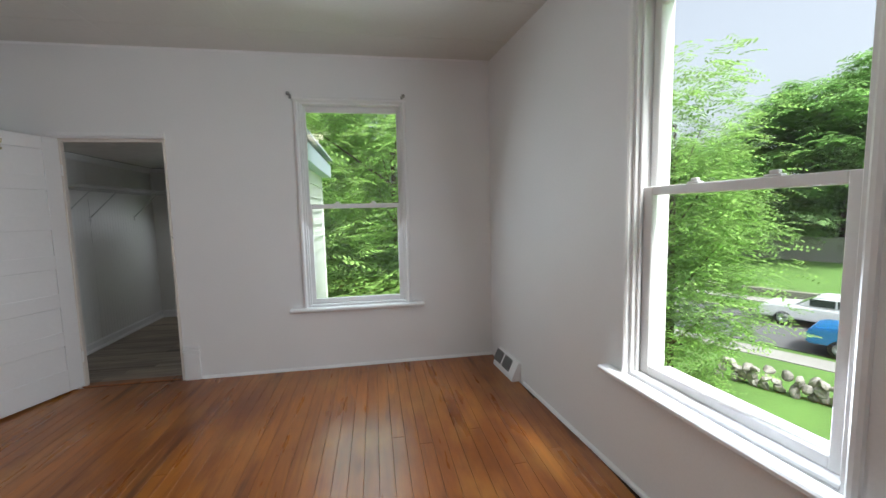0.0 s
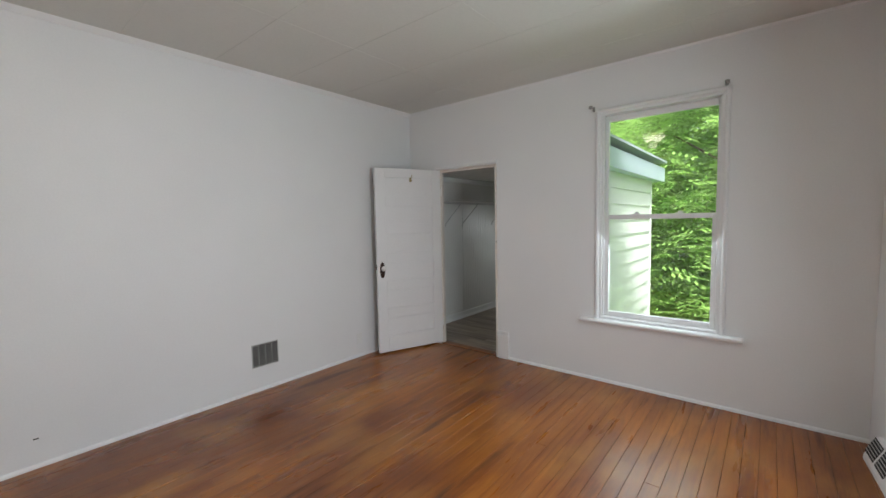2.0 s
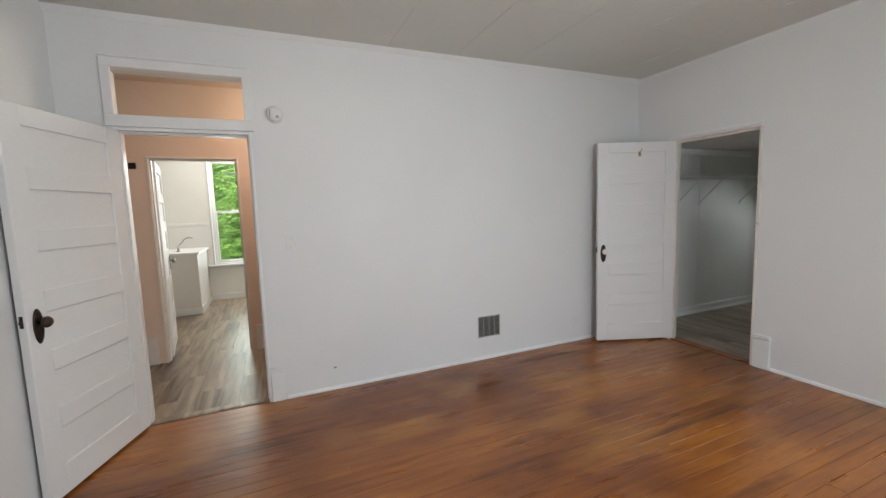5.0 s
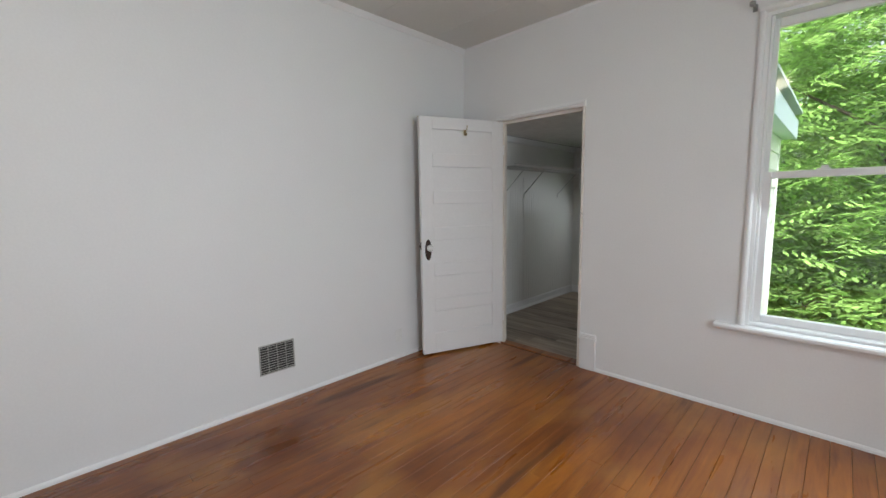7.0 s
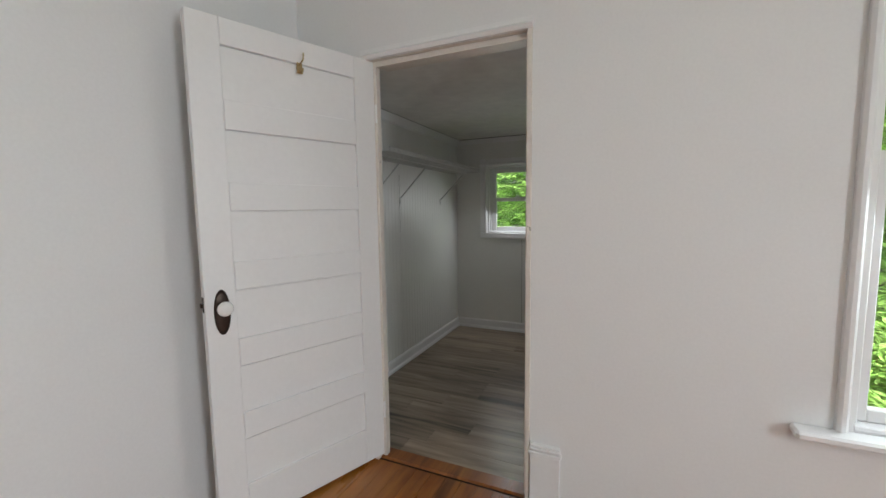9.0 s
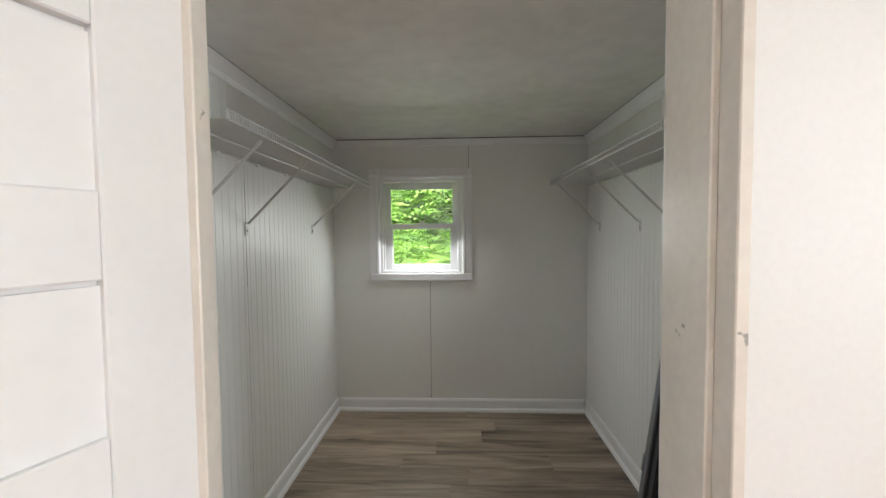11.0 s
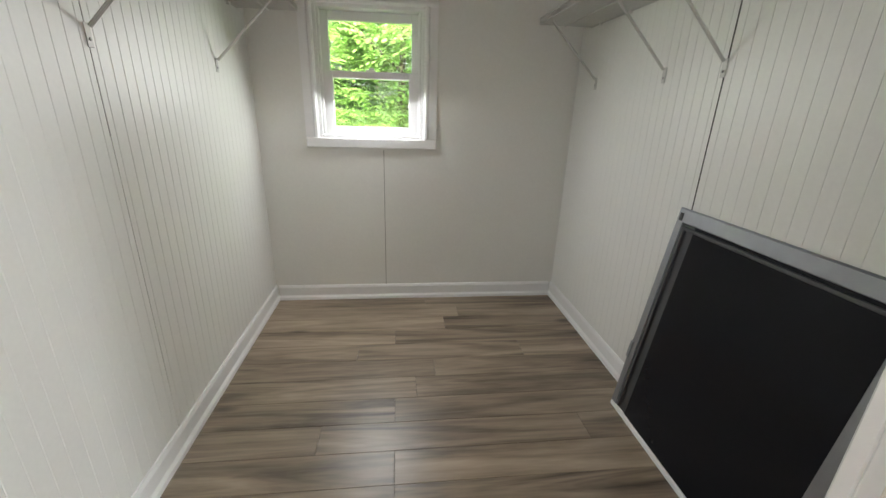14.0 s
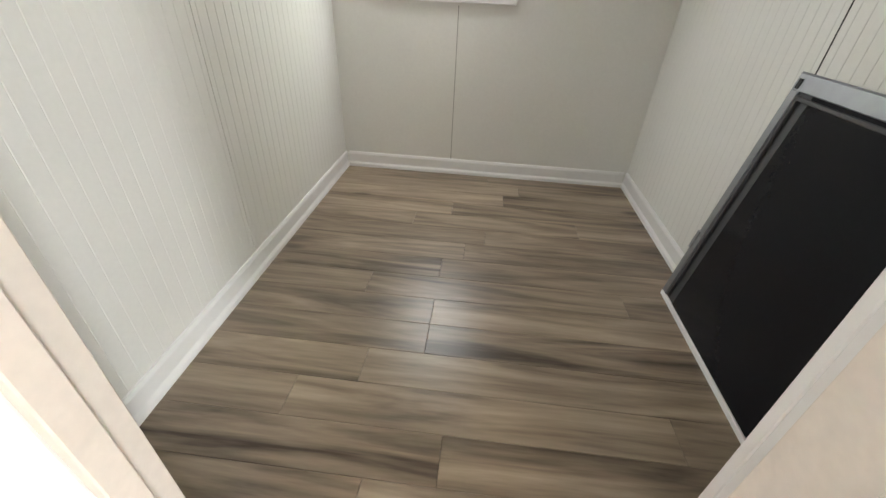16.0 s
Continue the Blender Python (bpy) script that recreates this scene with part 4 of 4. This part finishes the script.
def car(m, paint, label, wagon):
    c = thing("car", m, label, "car", "parked cars")
    L, w = 4.6, 0.88
    side_ = [(-2.3, 0.35), (-2.28, 0.75), (-2.1, 0.88), (-1.0, 0.95), (2.2, 0.92), (2.3, 0.7), (2.28, 0.35)] if not wagon else [(-2.3, 0.4), (-2.3, 0.85), (-2.15, 0.98), (-1.0, 1.05), (2.25, 1.0), (2.3, 0.7), (2.28, 0.4)]
    bm = sweep(side_, (0, -w, 0), (0, w, 0), (1, 0, 0))
    bmesh.ops.bevel(bm, geom=bm.edges[:], offset=0.06, segments=2, affect="EDGES")
    body = part("body", bm, paint, c)
    roof = [(-1.0, 0.94), (-0.35, 1.4), (0.9, 1.42), (1.75, 0.94)] if not wagon else [(-1.0, 1.02), (-0.5, 1.66), (2.0, 1.66), (2.22, 1.0)]
    bm = sweep(roof, (0, -w + 0.12, 0), (0, w - 0.12, 0), (1, 0, 0))
    bmesh.ops.bevel(bm, geom=bm.edges[:], offset=0.07, segments=2, affect="EDGES")
    part("roof", bm, paint, c)
    zt, zb = roof[1][1] - 0.09, roof[0][1] + 0.06
    for s in (-1, 1):
        for a, b in ((-0.55, 0.25), (0.32, 1.1)):
            part("side_window", boxes((a, s * (w - 0.135), zb, b, s * (w - 0.11), zt), bevel=0.008), CARGLASS, c)
        for x in (-1.4, 1.4):
            wh = part("tyre", lathe([(0.2, -0.1), (0.31, -0.1), (0.33, -0.07), (0.33, 0.07), (0.31, 0.1), (0.2, 0.1)], 24, pose(x, s * (w - 0.1), 0.33, 90)), RUBBER, c)
            part("rim", lathe([(0.2, -0.105), (0.17, -0.11), (0.05, -0.1), (0.05, 0.1), (0.17, 0.11), (0.2, 0.105)], 20, pose(x, s * (w - 0.1), 0.33, 90)), ALU, wh)
        part("headlight", boxes((-2.31, s * 0.5 - 0.16, 0.62, -2.2, s * 0.5 + 0.16, 0.74), bevel=0.02), PLASTIC, c)
        part("tail_light", boxes((2.22, s * 0.62 - 0.14, 0.68, 2.32, s * 0.62 + 0.14, 0.82), bevel=0.02), RUBBER, c)
    part("windscreen", sweep([(roof[0][0] + 0.02, roof[0][1] + 0.03), (roof[1][0] - 0.03, roof[1][1] - 0.05), (roof[1][0] - 0.06, roof[1][1] - 0.05), (roof[0][0] - 0.03, roof[0][1] + 0.03)], (0, -0.66, 0), (0, 0.66, 0), (1, 0, 0)), CARGLASS, c)
    return c


car(ROAD @ pose(-4.4, 1.7, 0.02), CARW, "white sedan parked along the street", False)
car(ROAD @ pose(-2.0, -1.95, 0.02), CARB, "blue estate car parked at the kerb", True)


def leaves(centres, per, size, seed, droop=0.35):
    """Pinnate sprays: leaflets in pairs along drooping stalks. Returns vertices and faces."""
    r = np.random.RandomState(seed)
    n = len(centres) * per
    base = np.repeat(np.array(centres), per, 0) + r.normal(0, 1, (n, 3)) * np.array([0.30, 0.30, 0.22])
    az = r.uniform(0, 2 * np.pi, n)
    d = np.stack([np.cos(az), np.sin(az), r.uniform(-droop, 0.25, n)], 1)
    sidev = np.stack([-np.sin(az), np.cos(az), r.uniform(-0.3, 0.3, n)], 1)
    sz = size * r.uniform(0.7, 1.3, n)
    V, k = [], 5
    for i in range(k):
        for s in (-1, 1):
            root = base + d * (sz * (i + 0.6))[:, None] * 0.8 - np.array([0, 0, 1]) * (sz * 0.05 * i * i)[:, None]
            tip = root + (sidev * s + d * 0.45) * (sz * (1.15 - 0.12 * i))[:, None] - np.array([0, 0, 0.25]) * sz[:, None]
            mid = (root + tip) / 2
            wv = d * (sz * 0.24)[:, None]
            V.append(np.stack([root, mid + wv, tip, mid - wv], 1))
    V = np.stack(V, 1).reshape(-1, 3)
    F = np.arange(len(V)).reshape(-1, 4)
    return V, F


def tree(x, y, height, crown_z, rx, rz, clumps, per, size, mat, seed, label, ry=None):
    """A tapered trunk, limbs, and a ragged crown of leaf sprays."""
    r = random.Random(seed)
    t = thing("tree", pose(x, y, GZ), label, "tree")
    bm = bmesh.new()
    base, top = Vector((0, 0, -0.1)), Vector((r.uniform(-0.3, 0.3), r.uniform(-0.3, 0.3), height * 0.8))
    tube(bm, base, top, 0.045 * rx + 0.1, 9, 0.04)
    cz = crown_z - GZ
    centres = []
    for i in range(clumps):
        while True:
            p = Vector((r.uniform(-1, 1), r.uniform(-1, 1), r.uniform(-1, 1)))
            q = p.length
            if 0.25 < q < 1.0 and noise.noise(p * 2.3 + Vector((seed, 0, 0))) > -0.22:
                break
        c = Vector((p.x * rx, p.y * (ry or rx), cz + p.z * rz))
        centres.append(c)
        if i % 22 == 0:
            start = base.lerp(top, min(0.95, max(0.25, (c.z - rz * 0.4) / (height * 0.8))))
            tube(bm, start, c, 0.022 + 0.006 * rx, 5, 0.006)
    part("trunk", bm, BARK, t)
    V, F = leaves([tuple(c) for c in centres], per, size, seed)
    me = bpy.data.meshes.new("crown")
    me.from_pydata(V.tolist(), [], F.tolist())
    me.materials.append(mat)
    ob = new("crown", me)
    ob.parent = t
    return t


tree(0.6, 10.2, 8.5, 2.0, 2.6, 3.6, 390, 24, 0.10, LEAF, 1, "broad bright green locust tree close to the house")
tree(-2.4, 13.5, 9.0, 1.2, 2.8, 3.8, 360, 21, 0.11, LEAF, 2, "bright green tree behind the closet window")
tree(3.6, 15.0, 13.0, 4.2, 3.6, 5.2, 390, 21, 0.14, LEAFD, 3, "tall deep green tree")
tree(-0.8, 18.5, 14.0, 4.5, 4.6, 6.0, 450, 21, 0.16, LEAFD, 5, "tall deep green tree far behind")
tree(-6.5, 18.0, 13.0, 3.0, 4.2, 5.5, 360, 18, 0.16, LEAFD, 6, "tall deep green tree far behind")
tree(0.9, 8.4, 4.6, -1.0, 1.5, 1.7, 165, 24, 0.09, LEAF, 7, "low bright green sapling under the window")
tree(-2.6, 9.6, 4.6, -0.6, 1.5, 1.5, 165, 24, 0.09, LEAF, 8, "low bright green sapling by the closet")
tree(7.2, 9.7, 9.2, 0.8, 2.0, 4.4, 330, 21, 0.11, LEAF, 9, "slender bright green tree by the front lawn")
tree(36.5, 26.5, 16.0, 4.8, 8.5, 7.2, 900, 24, 0.32, LEAFD, 10, "large round deep green tree across the street")
tree(25.5, 31.0, 10.0, 1.5, 6.0, 5.0, 450, 18, 0.28, LEAFD, 11, "deep green tree across the street")
tree(46.0, 17.0, 13.0, 4.0, 7.0, 6.0, 450, 18, 0.3, LEAFD, 12, "deep green tree across the street")
tree(14.0, 33.0, 14.0, 4.0, 7.0, 7.0, 450, 18, 0.3, LEAFD, 13, "deep green tree in the distance")
tree(-10.2, 0.6, 8.0, 1.4, 1.6, 3.0, 225, 21, 0.11, LEAF, 14, "leafy green tree outside the kitchen window")
tree(-13.5, -1.0, 10.0, 2.5, 3.0, 4.5, 240, 18, 0.16, LEAFD, 15, "deep green tree behind the kitchen")

# ---- floorboards and planks ----
def planks(parent, along, a0, reach, b0, b1, width, length, top, thick, mat, seed, gap=0.0012, least=0.5):
    r = random.Random(seed)
    made = {}
    n = max(1, round((b1 - b0) / width))
    w = (b1 - b0) / n
    for i in range(n):
        a = a0
        a1 = reach(b0 + i * w + 0.04) if callable(reach) else reach
        first = r.uniform(0.3, 1.0) * length
        while a < a1 - 1e-3:
            l = round(first if a == a0 else length * r.uniform(0.75, 1.0), 1)
            if a1 - a - l < least:
                l = a1 - a
            key = round(l, 3)
            if key not in made:
                g = gap
                made[key] = mesh_of("plank", boxes((g, g, -thick, l - g, w - g, 0.0), bevel=0.001) if along == "x" else boxes((g, g, -thick, w - g, l - g, 0.0), bevel=0.001), mat)
            ob = new("plank", made[key])
            ob.parent = parent
            ob.location = (a, b0 + i * w, top) if along == "x" else (b0 + i * w, a, top)
            a += l


FLOOR = thing("floor", pose(0, 0, 0), "worn varnished orange pine floorboards", "floor", kind="structure")
planks(FLOOR, "y", Y0, lambda x: min(Y1, Y1 - (x - X1) / SKEW), X0, X2 - 0.012, 0.083, 4.6, 0.0, 0.02, PINE, 2, gap=0.0007, least=1.0)
FLOOR_C = thing("floor_closet", pose(0, 0, 0), "grey-brown wood-look vinyl planks in the closet", "floor", kind="structure")
planks(FLOOR_C, "x", CX0, CX1, Y1 + 0.085, CY1, 0.152, 1.22, 0.0, 0.011, VINYL, 3, gap=0.0005, least=0.25)
FLOOR_H = thing("floor_hall", pose(0, 0, 0), "grey-brown wood-look vinyl planks in hall and kitchen", "floor", kind="structure")
planks(FLOOR_H, "x", KX0, X0 - 0.03, -1.0, 1.9, 0.152, 1.22, 0.0, 0.011, VINYL, 4, gap=0.0005, least=0.25)
